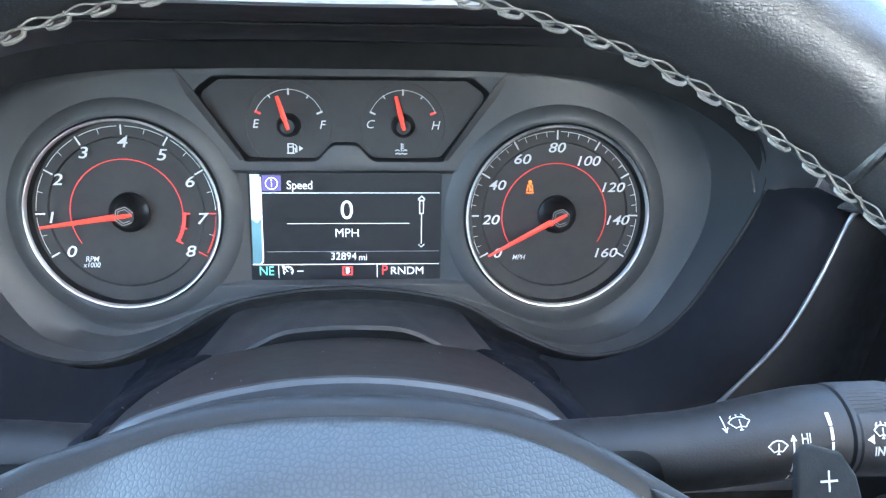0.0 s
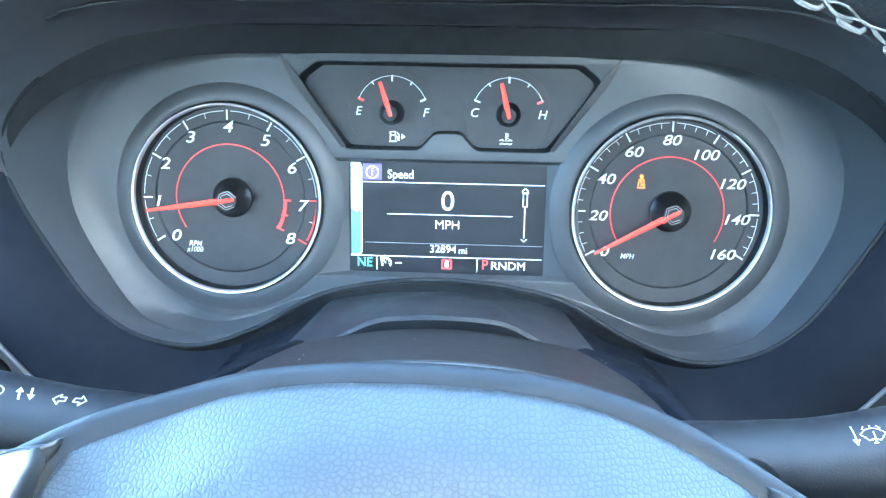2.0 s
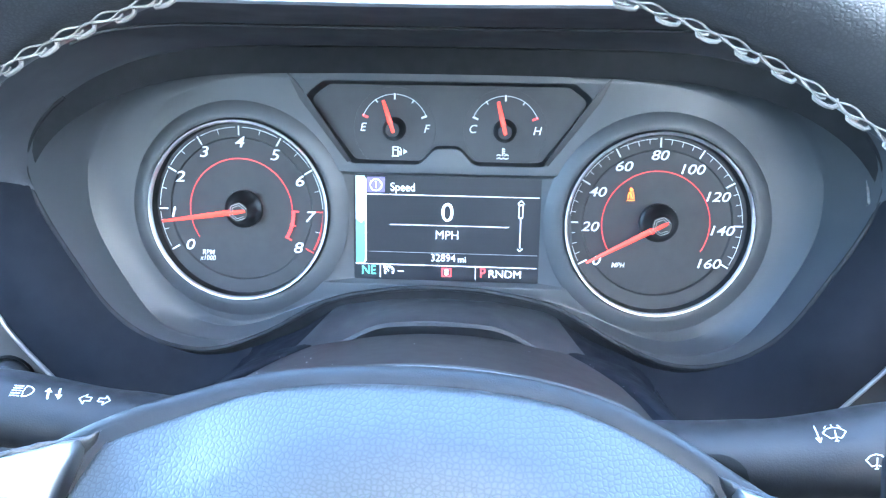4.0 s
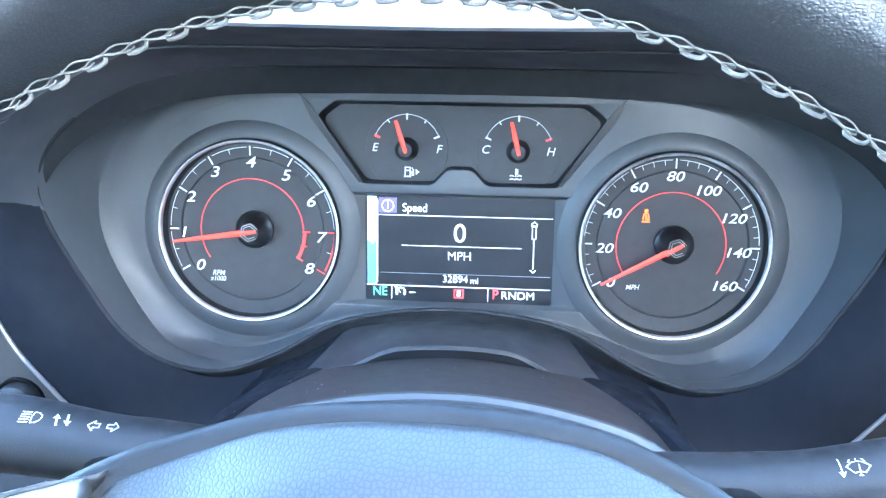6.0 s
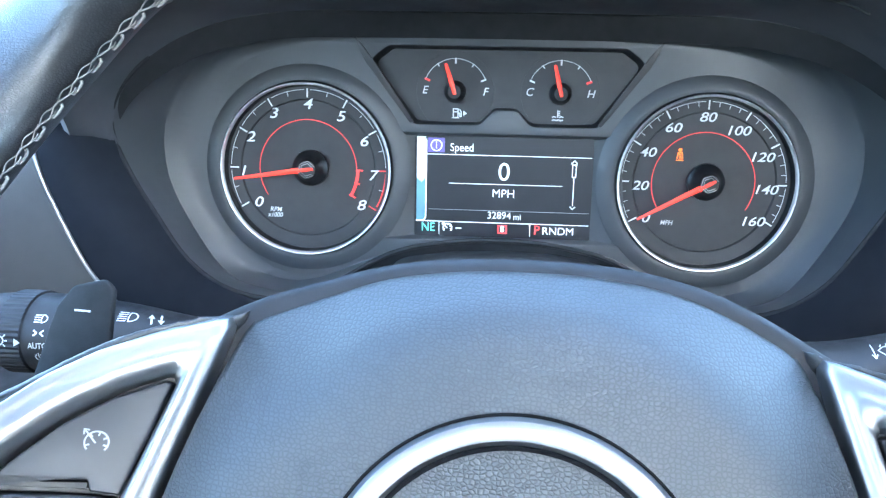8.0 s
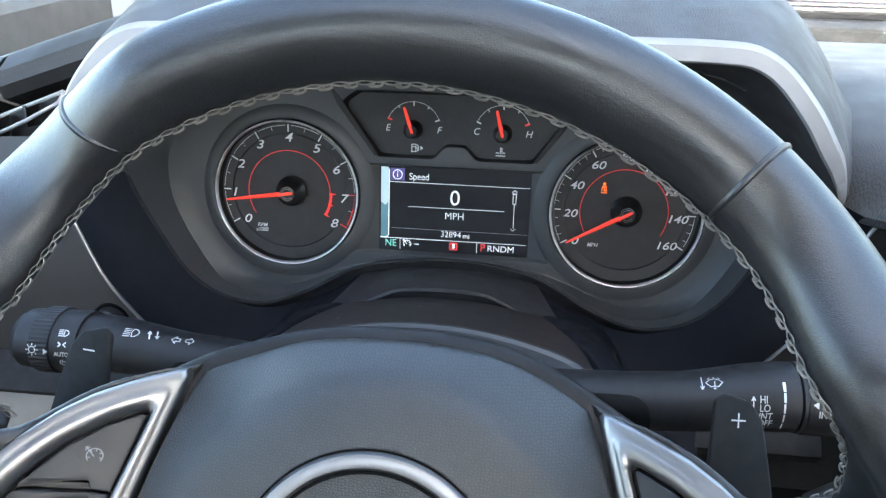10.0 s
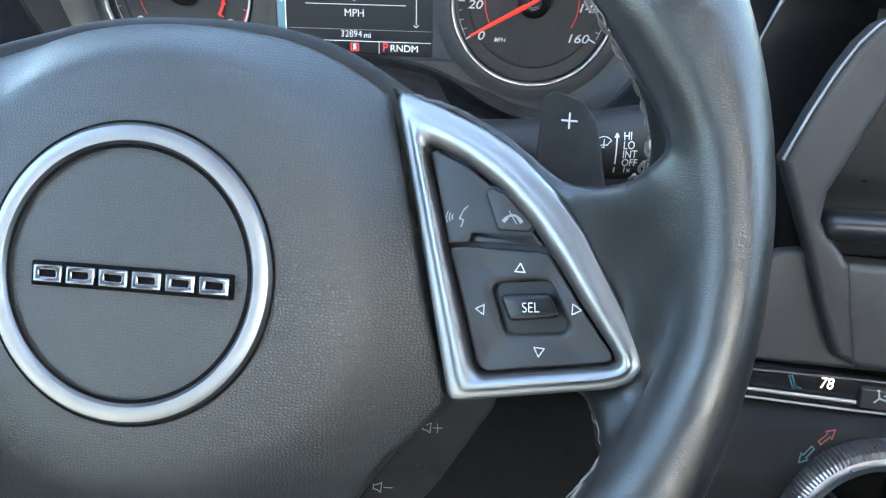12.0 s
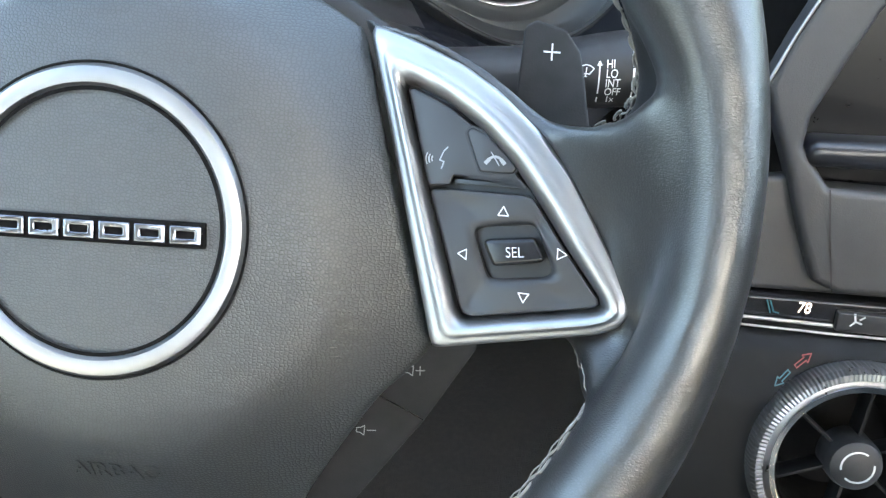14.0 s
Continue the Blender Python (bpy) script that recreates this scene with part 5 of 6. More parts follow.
R2 = 0.0178
printed(wiper_mark(at2(0.1285, RZ + 0.0130), 0.0034, 0.00034, True), right_stalk, "washer_mark", RY, RZ, R2)
printed(strokes([[(0.1236, RZ + 0.0166), (0.1236, RZ + 0.0100), (0.1228, RZ + 0.0116)], [(0.1236, RZ + 0.0100), (0.1244, RZ + 0.0116)]], 0.0004), right_stalk, "arrow_mark", RY, RZ, R2)
printed(wiper_mark(at2(0.1385, RZ + 0.0035), 0.0030, 0.0004), right_stalk, "wiper_mark", RY, RZ, R2)
printed(strokes([[(0.1435, RZ - 0.006), (0.1435, RZ + 0.0065), (0.1428, RZ + 0.005)], [(0.1435, RZ + 0.0065), (0.1442, RZ + 0.005)], [(0.1435, RZ - 0.008), (0.1435, RZ - 0.0105)]], 0.0005), right_stalk, "arrow_mark", RY, RZ, R2)
for i, s in enumerate(("HI", "LO", "INT", "OFF", "1x")):
    printed(text_bm(s, 0.0045, at2(0.1455 + (0.0004 if i < 4 else 0.001), RZ + 0.0052 - 0.0036 * i), 0, "LEFT", 0.00004, 0.75), right_stalk, "word", RY, RZ, R2)
for i, w in enumerate((0.0012, 0.001, 0.0008, 0.0006, 0.0005)):
    z0 = RZ + 0.0125 - 0.0045 * i
    printed(strokes([[(0.1560, z0), (0.1560, z0 - 0.0034)]], w), right_stalk, "speed_mark", RY, RZ, R2)
printed(wiper_mark(at2(0.1722, RZ + 0.0070), 0.0028, 0.0004, True), right_stalk, "washer_mark", RY, RZ, 0.0189)
printed(text_bm("INT", 0.0042, at2(0.1722, RZ + 0.0005), 0, "CENTER", 0.0001, 0.85), right_stalk, "word", RY, RZ, 0.0189)
printed(plate([[(0.1692, RZ + 0.0060), (0.1692, RZ + 0.0030), (0.1668, RZ + 0.0045)]], 0.0001, at=0.0), right_stalk, "pointer", RY, RZ, 0.0189)

right_stalk.matrix_world = set_down((0.142, -0.1666, -0.0444), (0.0022, -0.0039, 0.0076), (-1.85, 0.4, 1.8))

LY, LZ = -0.1345, -0.0488
left_stalk = stalk("lamp_stalk", [(-0.06, LY, LZ - 0.0075, 0.0125, 0.0125), (-0.096, LY, LZ - 0.006, 0.0140, 0.0140)] + tapered(-0.108, -0.176, LY, LZ, 0.0164, taper_left) + [(-0.1765, LY, LZ, 0.0168, 0.0168)], "black lamp stalk with white symbols")
knob_rows = []
for x, r in ((-0.1703, 0.0168), (-0.1707, 0.0180), (-0.1835, 0.0182), (-0.1839, 0.0190), (-0.1935, 0.0190), (-0.1939, 0.0180), (-0.2025, 0.0172), (-0.2055, 0.0150)):
    knob_rows.append([(x, LY + (r + (0.0004 if -0.1937 < x < -0.1837 and j % 2 else 0)) * math.cos(2 * math.pi * j / 96), LZ + SQUASH * (r + (0.0004 if -0.1937 < x < -0.1837 and j % 2 else 0)) * math.sin(2 * math.pi * j / 96)) for j in range(96)])
part("knob", loft(knob_rows, cap1=True), PLASTIC, left_stalk, "ribbed end knob", angle=20)
part("stalk_root", root_cover(-1, 0.070, 0.126, LY, LZ - 0.0052, 0.0154, 0.35), CONSOLE_BLACK, left_stalk, "dark cover at the root")
L2 = 0.0167


def lamp_mark(m, s, w, rays=4):
    d = [(0.1 * s, 0.75 * s), (0.6 * s, 0.7 * s), (1.05 * s, 0.35 * s), (1.15 * s, 0), (1.05 * s, -0.35 * s), (0.6 * s, -0.7 * s), (0.1 * s, -0.75 * s), (0.0, 0), (0.1 * s, 0.75 * s)]
    return strokes([d] + [[(-1.3 * s, (0.7 - 1.4 * i / max(rays - 1, 1)) * s), (-0.25 * s, (0.7 - 1.4 * i / max(rays - 1, 1)) * s)] for i in range(rays)], w, m)


printed(lamp_mark(at2(-0.1450, LZ + 0.0123), 0.0029, 0.0004, 5), left_stalk, "lamp_mark", LY, LZ, L2)
for u, s, tails in ((-0.1366, 1, ((0.0097, 0.0130),)), (-0.1330, -1, ((0.0120, 0.0136), (0.0140, 0.0146)))):
    mid = LZ + 0.0121
    shaft = strokes([[(u - 0.27 * (a - 0.0121), LZ + a), (u - 0.27 * (b - 0.0121), LZ + b)] for a, b in tails], 0.0007)
    head = [(u - 0.0013 - 0.27 * s * 0.0004, mid + s * 0.0004), (u + 0.0013 - 0.27 * s * 0.0004, mid + s * 0.0004), (u - 0.27 * s * 0.0026, mid + s * 0.0026)]
    merge(shaft, plate([head], 0.0001, at=0.0))
    printed(shaft, left_stalk, "arrow_mark", LY, LZ, L2)
for s, u in ((-1, -0.1230), (1, -0.1175)):
    ar = [(p, q + 0.0022) for p, q in [(u, LZ + 0.0094), (u + s * 0.0006, LZ + 0.0094), (u + s * 0.0006, LZ + 0.0108), (u + s * 0.0026, LZ + 0.0084), (u + s * 0.0006, LZ + 0.0062), (u + s * 0.0006, LZ + 0.0076), (u - s * 0.0014, LZ + 0.0076), (u - s * 0.0014, LZ + 0.0094), (u, LZ + 0.0094)]]
    printed(strokes([ar], 0.0004), left_stalk, "arrow_mark", LY, LZ, L2)
printed(lamp_mark(at2(-0.1765, LZ + 0.0100), 0.0020, 0.0004, 4), left_stalk, "lamp_mark", LY, LZ, 0.0184)
printed(strokes([[(-0.1785, LZ + 0.0055), (-0.1773, LZ + 0.0045), (-0.1785, LZ + 0.0035)], [(-0.1747, LZ + 0.0055), (-0.1759, LZ + 0.0045), (-0.1747, LZ + 0.0035)]], 0.0006), left_stalk, "lamp_mark", LY, LZ, 0.0184)
printed(text_bm("AUTO", 0.0032, at2(-0.1768, LZ - 0.0005), 0, "CENTER", 0.00005, 0.85), left_stalk, "word", LY, LZ, 0.0184)
printed(strokes([circle(0.0014, -0.1768, LZ - 0.0052, 14, 120, 420), [(-0.1768, LZ - 0.0034), (-0.1768, LZ - 0.0052)]], 0.0004), left_stalk, "power_mark", LY, LZ, 0.0184)
bulb = [circle(0.0016, -0.1910, LZ + 0.0015, 14) + [(-0.1894, LZ + 0.0015)]]
for i in range(8):
    bulb.append([polar(45 * i, 0.0022, -0.1910, LZ + 0.0015), polar(45 * i, 0.0031, -0.1910, LZ + 0.0015)])
printed(strokes(bulb, 0.0004), left_stalk, "bulb_mark", LY, LZ, 0.0197)
printed(plate([[(-0.1853, LZ + 0.0025), (-0.1853, LZ - 0.0005), (-0.1828, LZ + 0.001)]], 0.0001, at=0.0), left_stalk, "pointer", LY, LZ, 0.0197)

left_stalk.matrix_world = set_down((-0.1584, -0.1423, -0.0495), (0.0038, -0.0029, 0.0045), (-1.77, 0.14, 0.36))

# ---- dashboard ----
dash = thing("dashboard", DASH, "dark grey grained dashboard across the cabin", "dashboard")


def sheet(sections, xs, rise=0.0, tuck=0.0):
    """A panel swept across the cabin from a side profile of (y, z), rising to the right."""
    return loft([[(x, y + tuck * (1 - smoothstep(0.195, 0.25, x)), z + rise * (x + 0.30)) for x in xs] for y, z in sections], closed=False)


TRIM_LINE = [(0.167, -0.056, -0.080), (0.183, -0.056, -0.063), (0.2020, -0.056, -0.0405), (0.2160, -0.055, -0.0142), (0.2275, -0.053, 0.0124), (0.238, -0.045, 0.045)]
for s in (-1, 1):
    edge_line = TRIM_LINE if s < 0 else TRIM_LINE[:5] + [(0.2315, -0.055, 0.0195)]
    line = [(s * p[0], p[1] + 0.003, p[2]) for p in edge_line]
    part("side_trim", tube(spline([(s * p[0], p[1], p[2]) for p in edge_line], 5), 0.0011, 8), SATIN, dash, "thin satin silver trim line")
    inside = [(0.092, -0.032, -0.0545), (0.104, -0.033, -0.058), (0.122, -0.035, -0.058), (0.146, -0.039, -0.0475), (0.160, -0.041, -0.0345), (0.175, -0.042, -0.0115), (0.1885, -0.042, 0.0115), (0.1950, -0.043, 0.028), (0.2100, -0.054, 0.030)] + ([(0.2090, -0.058, 0.040)] if s < 0 else [])
    a, b = spline([(s * p[0], p[1], p[2]) for p in inside], 5), spline([(s * p[0], p[1] + 0.001, p[2]) for p in [(0.100, -0.070, -0.105), (0.120, -0.068, -0.102), (0.148, -0.062, -0.095)] + edge_line + ([(0.2360, -0.038, 0.054)] if s < 0 else [])], 5)
    fill = [[tuple(Vector(p).lerp(Vector(q), u) + Vector((0, -0.006 * math.sin(math.pi * u), 0))) for p, q in zip(a, b)] for u in (0, 0.1, 0.22, 0.36, 0.5, 0.64, 0.78, 0.9, 1.0)]
    part("inner_panel", loft(fill, closed=False), COWL, dash, "smooth dark panel beside the gauges", angle=80)
    out = [(s * (p[0] + 0.01), p[1] + 0.004, p[2] - 0.003) for p in edge_line]
    far = ([(0.245, -0.045, -0.12), (0.255, -0.030, -0.10), (0.264, -0.020, -0.08), (0.275, -0.014, -0.055), (0.285, -0.010, -0.03), (0.29, -0.006, 0.016)] if s > 0
           else [(-0.26, -0.04, -0.16), (-0.32, -0.03, -0.14), (-0.38, -0.02, -0.09), (-0.43, -0.01, -0.04), (-0.45, 0.0, 0.0), (-0.46, 0.01, 0.025)])
    part("side_panel", loft([spline(r, 4) for r in (line, out, far)], closed=False), WARM if s < 0 else PLASTIC, dash)
button = part("round_button", lathe([(0.0, 0.0085), (0.0080, 0.0083), (0.0098, 0.0070), (0.0106, 0.0040), (0.0108, -0.012)], at2(-0.2035, -0.0690, 0.052), 40), PLASTIC, dash, "round black button beside the trim line")
part("button_ring", lathe([(0.0110, 0.0005), (0.0115, 0.0022), (0.0124, 0.0024), (0.0132, -0.006)], at2(-0.2035, -0.0690, 0.052), 40), VOID, button)
# added slab; its pale colour stands for light falling low by the door
part("kick_panel", box((-0.42, -0.060, -0.28), (-0.226, -0.035, -0.114), 0.006), PALE, dash, "pale slab added for a lit patch low beside the door")
part("knee_bolster", sheet([(-0.040, -0.098), (-0.056, -0.106), (-0.062, -0.115), (-0.056, -0.122), (-0.02, -0.128), (0.10, -0.15), (0.24, -0.22), (0.34, -0.40)], list(np.linspace(-0.44, 0.22, 24))), DARK, dash, "matt black panel under the column")
part("top_pad", sheet([(0.03, 0.0), (-0.02, 0.012), (-0.074, 0.0185), (-0.083, 0.0205), (-0.086, 0.0245), (-0.082, 0.034), (-0.072, 0.0475), (-0.062, 0.0545), (-0.045, 0.0605), (0.0, 0.072), (0.1, 0.092), (0.2, 0.1), (0.32, 0.104), (0.60, 0.10)], [0.190, 0.2, 0.208, 0.216, 0.225, 0.235, 0.25] + list(np.linspace(0.28, 1.02, 24)), 0.0, 0.05), SOFT, dash, "grained dark vinyl dash top")
for x0, x1 in ((-0.44, -0.2985), (-0.2955, -0.20)):
    part("top_pad", sheet([(0.06, 0.05), (0.02, 0.051), (0.004, 0.0560), (-0.002, 0.064), (0.0, 0.074), (0.012, 0.083), (0.04, 0.089), (0.12, 0.094), (0.25, 0.09), (0.60, 0.07)], list(np.linspace(x0, x1, 8)), 0.34), VINYL, dash, "grained dark vinyl dash top")
part("vent_ledge", sheet([(0.06, 0.05), (0.055, 0.02), (0.02, 0.012), (0.0, 0.0)], list(np.linspace(-0.44, -0.20, 8)), 0.34), CUP, dash)
part("top_pad", sheet([(0.12, 0.13), (0.25, 0.115), (0.60, 0.10)], list(np.linspace(-0.21, 0.21, 12))), SOFT, dash)
part("dash_face", sheet([(-0.004, 0.016), (-0.008, -0.03), (-0.012, -0.15), (-0.012, -0.28)], list(np.linspace(0.262, 1.02, 20))), PLASTIC, dash, "dark dash face behind the centre stack")

# left end: side vent with slats
side_vent = thing("side_vent", DASH, "black side air vent in a pale frame", "air vent")
part("vent_frame", tube([(-0.345, -0.004, 0.028), (-0.30, -0.004, 0.0455), (-0.249, -0.004, 0.0655), (-0.253, -0.006, 0.058), (-0.275, -0.008, 0.046), (-0.345, -0.010, 0.014)], 0.0013, 8, True), TRIM, side_vent)
part("vent_back", loft([[(-0.345, 0.012, 0.030), (-0.25, 0.012, 0.066)], [(-0.345, 0.012, 0.010), (-0.25, 0.012, 0.046)]], closed=False), CUP, side_vent)
for u in (0.25, 0.5, 0.75):
    part("slat", box((-0.345 + 0.09 * u, -0.006, 0.016 + 0.034 * u), (-0.3425 + 0.09 * u, 0.010, 0.030 + 0.034 * u), 0.0005), PLASTIC, side_vent)

# ---- centre stack ----
CONSOLE = set_down((0.2703, -0.1127, -0.1802), (-0.0008, -0.0135, 0.0077), (-3.79, 0, -0.83))
stack = thing("centre_stack", CONSOLE, "grey plastic centre stack with a dark screen", "centre console")
SY = -0.105
arm = [(0.2260, -0.0600), (0.2349, -0.0375), (0.2438, -0.0185), (0.2509, -0.0065), (0.2579, 0.0015), (0.275, 0.010), (0.46, 0.016), (0.46, -0.002), (0.296, -0.004), (0.283, -0.009), (0.2683, -0.0265), (0.2577, -0.0505), (0.2478, -0.0733), (0.2470, -0.0870), (0.2614, -0.1055), (0.42, -0.113), (0.42, -0.160), (0.2740, -0.1580), (0.2625, -0.1525), (0.2539, -0.1326),
       (0.2434, -0.1025), (0.2350, -0.0820)]
part("stack_frame", plate([rounded(arm, 0.003, 3)], 0.018, 0.004, at=-SY, res=5), GREY, stack, "grey plastic frame of the stack")
part("stack_skirt", plate([rounded([(0.200, -0.1240), (0.2330, -0.1040), (0.2480, -0.1020), (0.2640, -0.1480), (0.2760, -0.1560), (0.42, -0.1580), (0.42, -0.1635), (0.200, -0.1610)], 0.004, 4)], 0.010, 0.003, at=-SY - 0.008), GREY, stack, "grey plastic skirt above the climate bar")
part("seam_line", strokes([[(0.2616, -0.1058), (0.2660, -0.13), (0.2720, -0.1575)]], 0.0007, at2(0, 0, -SY + 0.0004)), CUP, stack)
part("frame_trim", tube([(0.2262, SY + 0.001, -0.0590), (0.2349, SY + 0.001, -0.0375), (0.2438, SY + 0.001, -0.0185), (0.2509, SY + 0.001, -0.0065), (0.2579, SY + 0.001, 0.0015), (0.275, SY + 0.001, 0.010), (0.46, SY + 0.001, 0.016)], 0.0008, 8), SATIN, stack, "thin satin silver trim line")
part("screen", plate([rounded([(0.275, 0.0), (0.46, 0.0), (0.46, -0.1065), (0.25, -0.1065), (0.25, -0.064)], 0.003)], 0.01, 0.001, at=-SY - 0.016), DARK_GLASS, stack, "dark glossy screen")
part("screen_ledge", box((0.2485, SY - 0.002, -0.0960), (0.45, SY + 0.02, -0.0830), 0.0055, seg=4), SCREEN, stack, "gloss black ledge under the screen")
part("button_ring", strokes([[(0.305, -0.121), (0.2990, -0.123), (0.2975, -0.128), (0.300, -0.134), (0.306, -0.136)]], 0.0012, at2(0, 0, -SY + 0.0004)), CUP, stack)
bar = part("climate_bar", plate([rounded([(0.20, -0.1620), (0.42, -0.1660), (0.42, -0.1845), (0.20, -0.1790)], 0.001)], 0.03, 0.001, at=-SY - 0.002), GLOSS, stack, "gloss black climate control bar")
part("chrome_line", tube([(0.20, SY - 0.0005, -0.1712), (0.2755, SY - 0.0005, -0.1745)], 0.0010, 8), SATIN, bar)
part("chrome_line", tube([(0.20, SY - 0.0005, -0.1755), (0.276, SY - 0.0005, -0.1790), (0.42, SY - 0.0005, -0.1830)], 0.0007, 8), SATIN, bar)
part("climate_key", plate([rounded([(0.2770, -0.1670), (0.3060, -0.1680), (0.3060, -0.1785), (0.2770, -0.1770)], 0.001)], 0.004, 0.0008, at=-SY + 0.001), PLASTIC, bar, "black climate button")
part("climate_key", plate([rounded([(0.3070, -0.1680), (0.34, -0.1690), (0.34, -0.1795), (0.3070, -0.1785)], 0.001)], 0.004, 0.0008, at=-SY + 0.001), PLASTIC, bar, "black climate button")
part("temperature", text_bm("78", 0.0082, at2(0.2617, -0.1672, -SY - 0.0015, -3), 0.03, "CENTER", 0.0001, 0.8), ORANGE, bar, "lit amber temperature digits")
part("seat_mark", strokes([[(0.2450, -0.1640), (0.2475, -0.1700), (0.2500, -0.1705)], [(0.2435, -0.1640), (0.2460, -0.1705)]], 0.0008, at2(0, 0, -SY - 0.0015)), BLUE, bar)
part("air_mark", strokes([[(0.2835, -0.1735), (0.2855, -0.1712), (0.2885, -0.1722)], [(0.2855, -0.1712), (0.2848, -0.1682)], [(0.2875, -0.1700), (0.2895, -0.1685)], [(0.2843, -0.1672), (0.2849, -0.1672)]], 0.0009, at2(0, 0, -SY + 0.0014)), INK, bar)

low_stack = thing("lower_console", CONSOLE, "black lower console panel below the climate bar", "centre console")
VX, VZ, VY = 0.2907, -0.2362, -0.132
panel_bm = loft([[(x, float(np.interp(-z, [0.176, 0.18, 0.187, 0.21, 0.25, 0.32], [-0.085, -0.103, -0.112, -0.122, -0.128, -0.13])), z) for x in np.linspace(0.205, 0.42, 72)] for z in np.linspace(-0.176, -0.32, 60)], closed=False)
bmesh.ops.delete(panel_bm, geom=[f for f in panel_bm.faces if (f.calc_center_median().xz - Vector((VX, VZ))).length < 0.046], context="FACES")
part("panel", panel_bm, CONSOLE_BLACK, low_stack, "matt black console panel")
part("panel_side", loft([[(0.205, -0.085, -0.176), (0.205, -0.13, -0.32)], [(0.205, 0.05, -0.176), (0.205, 0.05, -0.32)]], closed=False), PLASTIC, low_stack)
for s, mat, u, w in ((1, DULL_RED, 0.2622, -0.1904), (-1, BLUE, 0.2533, -0.1986)):
    base = Matrix.Translation((u, w, 0)) @ Matrix.Rotation(radians(41 if s > 0 else 228), 4, "Z") @ Matrix.Diagonal((0.70, 0.70, 1, 1))
    ar = [base @ Vector((p[0], p[1], 0)) for p in ((-0.006, 0.0012), (0.002, 0.0012), (0.002, 0.003), (0.0075, 0), (0.002, -0.003), (0.002, -0.0012), (-0.006, -0.0012), (-0.006, 0.0012))]
    mark = strokes([[(p.x, p.y) for p in ar]], 0.0006)
    for q in mark.verts:
        q.co.y = float(np.interp(-q.co.z, [0.18, 0.187, 0.21, 0.25], [-0.103, -0.112, -0.122, -0.128])) - 0.0005
    part("arrow_mark", mark, mat, low_stack)

vent = thing("round_vent", CONSOLE, "round black air vent with a knurled silver ring", "air vent")
vm = at2(VX, VZ, -VY) @ Matrix.Rotation(radians(-11), 4, "X")
knurl = []
for r, h in ((0.0445, 0.002), (0.0452, 0.0055), (0.0485, 0.0055), (0.0504, 0.002), (0.0510, -0.008)):
    knurl.append([((r + (0.0005 if i % 2 and r > 0.045 else 0)) * math.cos(2 * math.pi * i / 300), (r + (0.0005 if i % 2 and r > 0.045 else 0)) * math.sin(2 * math.pi * i / 300), h + (0.0005 if i % 2 else 0)) for i in range(300)])
kb = loft(knurl)
kb.transform(vm)
part("knurled_ring", kb, KNURL, vent, "knurled dull silver ring", angle=15)
part("chrome_ring", lathe([(0.0375, -0.006), (0.0382, 0.003), (0.0398, 0.0058), (0.0425, 0.0062), (0.0447, 0.0025)], vm, 96), CHROME, vent, "bright chrome ring")
part("vent_cup", lathe([(0.0380, -0.002), (0.036, -0.02), (0.028, -0.04), (0.0, -0.042)], vm, 60), VOID, vent)
for i in range(6):
    a = 20 + 60 * i
    fin = box((0.011, -0.0008, -0.020), (0.0372, 0.0008, -0.007), 0.0003)
    fin.transform(vm @ Matrix.Rotation(radians(a), 4, "Z"))
    part("vane", fin, CONSOLE_BLACK, vent)
knob = part("knob", lathe([(0.0135, -0.018), (0.0135, -0.004), (0.0122, 0.0), (0.0098, 0.0015), (0.0, 0.0015)], vm, 48), PLASTIC, vent, "matt black centre knob")
part("knob_arc", strokes([circle(0.0078, 0, 0, 14, 60, 190), circle(0.0078, 0, 0, 14, 230, 370)], 0.0010, vm @ Matrix.Translation((0, 0, 0.0018))), INK, knob)

# ---- cabin shell, in true level ----
xs_l, xs_r = -0.47, 1.10


def level(name, bm, mat, label, category, smooth=False):
    return structure(name, bm, mat, label, category, smooth, Matrix.Identity(4))


level("floor", box((xs_l, -1.6, -0.03), (xs_r, 0.75, 0.0), 0.004), CARPET, "black carpeted cabin floor", "floor")
level("firewall", box((xs_l, 0.55, 0.0), (xs_r, 0.60, 0.66), 0.004), CARPET, "black lined firewall under the dashboard", "wall")
level("sill_left", box((xs_l - 0.10, -1.3, -0.20), (xs_l, 0.62, 0.10), 0.015), PLASTIC, "black plastic door sill", "sill")
# doors are added; their tops are set by how much side light enters
door_bm = box((-1.15, -0.04, 0.02), (0.0, 0.04, 0.70), 0.015)
structure("door_left", door_bm, GREY, "grey driver's door, added, open above to let in side light", "door", False, pose(xs_l - 0.045, 0.52, 0, 0, 0, 90))
level("door_right", box((xs_r, -1.3, 0.0), (xs_r + 0.06, 0.62, 0.78), 0.01), GREY, "grey plastic passenger door panel", "door")
# unseen wall, added; its height sets how much light comes from behind
level("wall_rear", box((xs_l - 0.06, -1.66, 0.0), (xs_r + 0.06, -1.6, 1.00), 0.01), CARPET, "unseen dark rear wall, added to hold back light from behind", "wall")
# unseen side walls, added to cut the light from the rear sides
for sx, tag in ((xs_l, "left"), (xs_r, "right")):
    level("quarter_" + tag, box((sx - 0.06 if sx < 0 else sx, -1.6, 0.66), (sx if sx < 0 else sx + 0.06, -0.80, 1.17), 0.01), LINING, "unseen grey lined side wall, added to cut light from the rear", "wall")
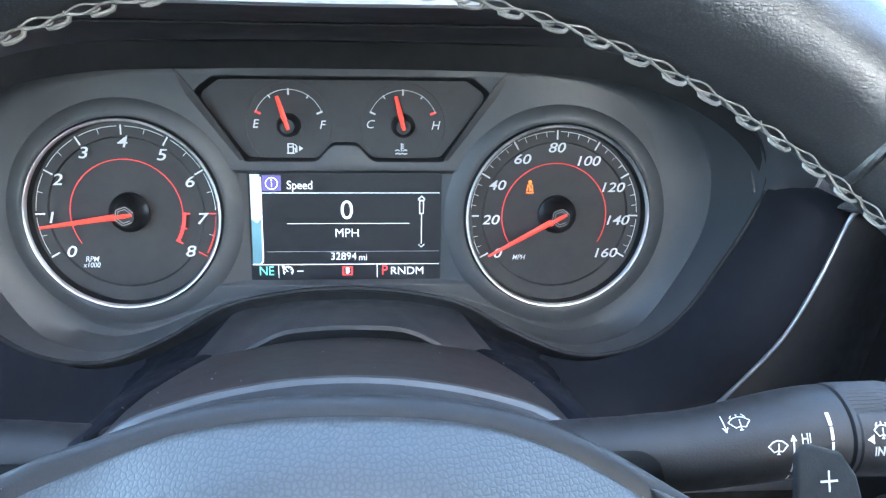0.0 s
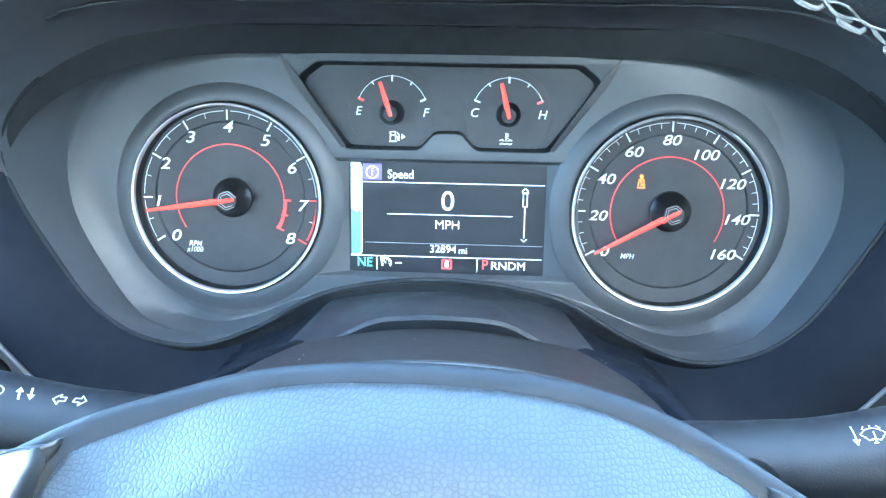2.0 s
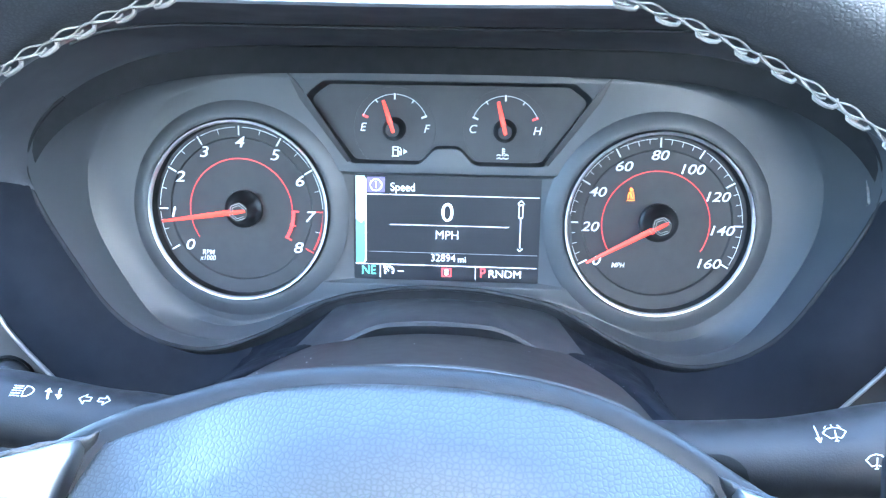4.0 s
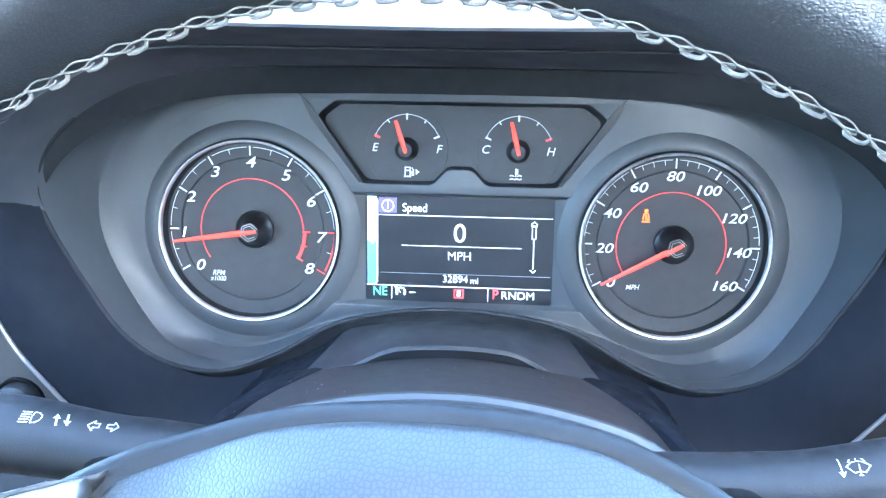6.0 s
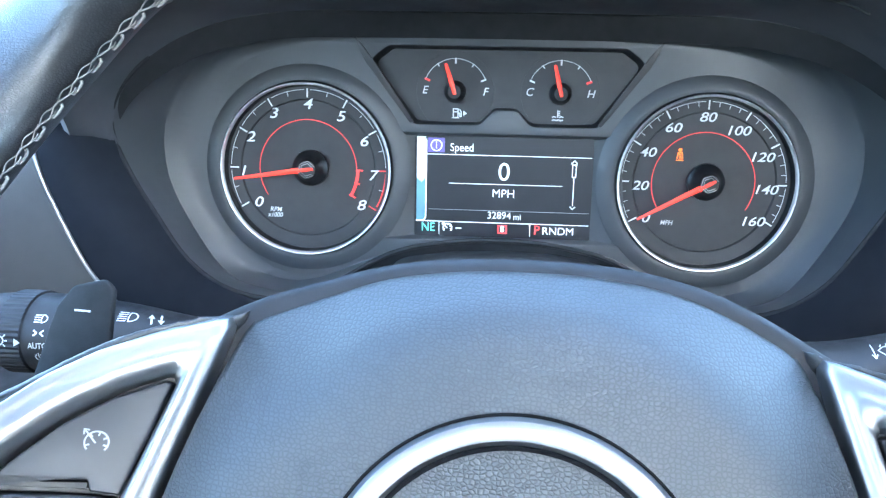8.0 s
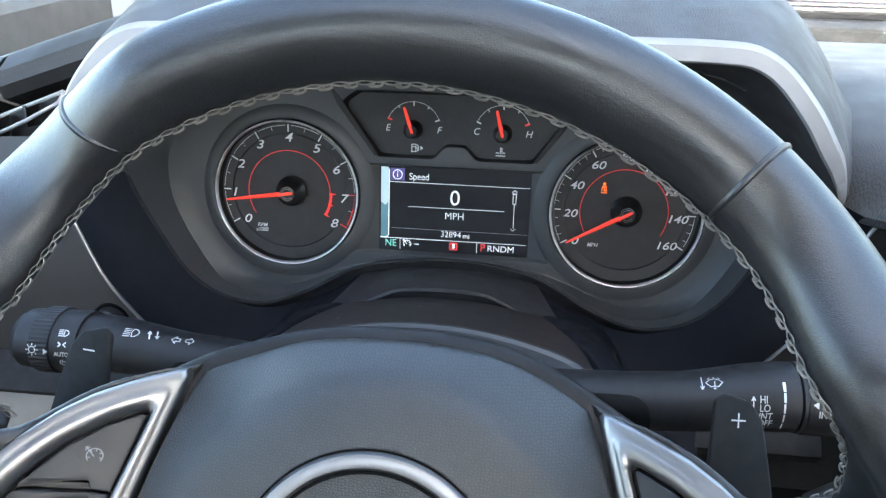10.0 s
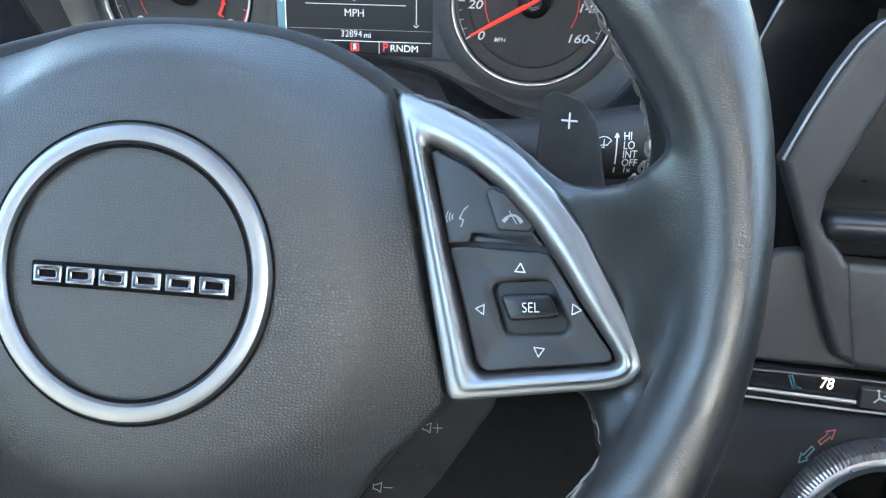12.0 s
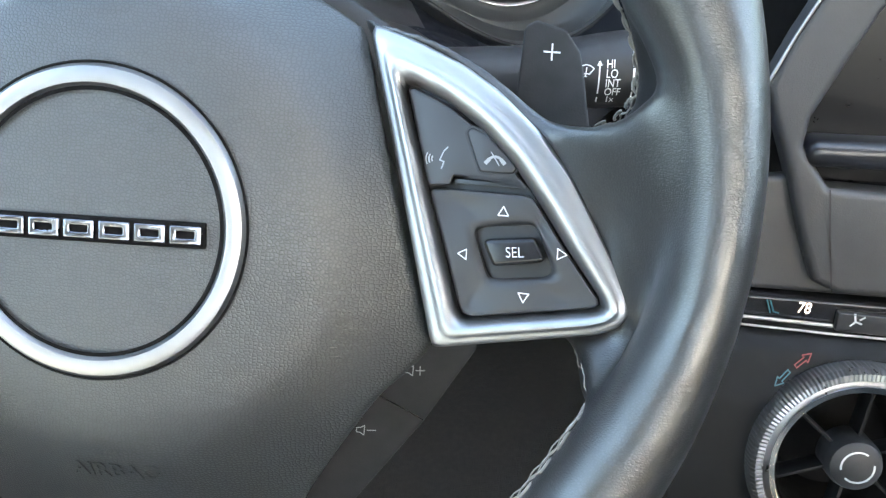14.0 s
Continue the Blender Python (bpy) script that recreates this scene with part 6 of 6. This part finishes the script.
# unseen roof, added; its front edge is placed to shade the dash
roof_bm = box((xs_l + 0.02, -1.5, 1.16), (xs_r - 0.02, -0.55, 1.20), 0.01)
level("ceiling", roof_bm, LINING, "unseen grey cloth roof, added to keep the sun off the dash", "ceiling")
for sx, tag in ((xs_l, "left"), (xs_r, "right")):
    level("pillar_" + tag, tube([(sx, 0.78, 0.68), (sx + (0.03 if sx < 0 else -0.03), -0.57, 1.17)], 0.035, 10), LINING, "grey lined windscreen pillar", "pillar", True)
    level("pillar_rear_" + tag, tube([(sx, -1.3, 0.68), (sx + (0.03 if sx < 0 else -0.03), -1.15, 1.17)], 0.05, 10), LINING, "grey lined door pillar", "pillar", True)
screen_bm = loft([[(xs_l, 0.80, 0.66), (xs_r, 0.80, 0.66)], [(xs_l + 0.03, -0.55, 1.164), (xs_r - 0.03, -0.55, 1.164)], [(xs_l + 0.03, -0.55, 1.169), (xs_r - 0.03, -0.55, 1.169)], [(xs_l, 0.80, 0.665), (xs_r, 0.80, 0.665)], [(xs_l, 0.80, 0.66), (xs_r, 0.80, 0.66)]], closed=False)
windscreen = level("window_front", screen_bm, GLASS, "clear sloping windscreen", "window")
windscreen.visible_shadow = False
cowl = thing("cowl_grille", Matrix.Identity(4), "black plastic cowl at the foot of the windscreen", "cowl")
part("cowl_panel", box((xs_l, 0.60, 0.60), (xs_r, 0.84, 0.655), 0.01), PLASTIC, cowl)
for i in range(3):
    part("cowl_rib", box((xs_l, 0.66 + 0.05 * i, 0.655), (xs_r, 0.675 + 0.05 * i, 0.668), 0.003), GLOSS, cowl)
bonnet = thing("bonnet", Matrix.Identity(4), "red painted bonnet ahead of the windscreen", "car bonnet")
part("bonnet_panel", loft([[(x, y, z + 0.05 * (1 - ((x - 0.3) / 0.9) ** 2)) for x in np.linspace(-0.6, 1.2, 24)] for y, z in ((0.84, 0.62), (0.9, 0.65), (1.3, 0.64), (1.8, 0.58), (2.0, 0.45), (2.02, 0.2))], closed=False), PAINT, bonnet, "glossy red paint")
level("ground", box((-400, -400, -0.40), (400, 400, -0.35)), ASPHALT, "grey asphalt ground reaching the horizon", "ground")
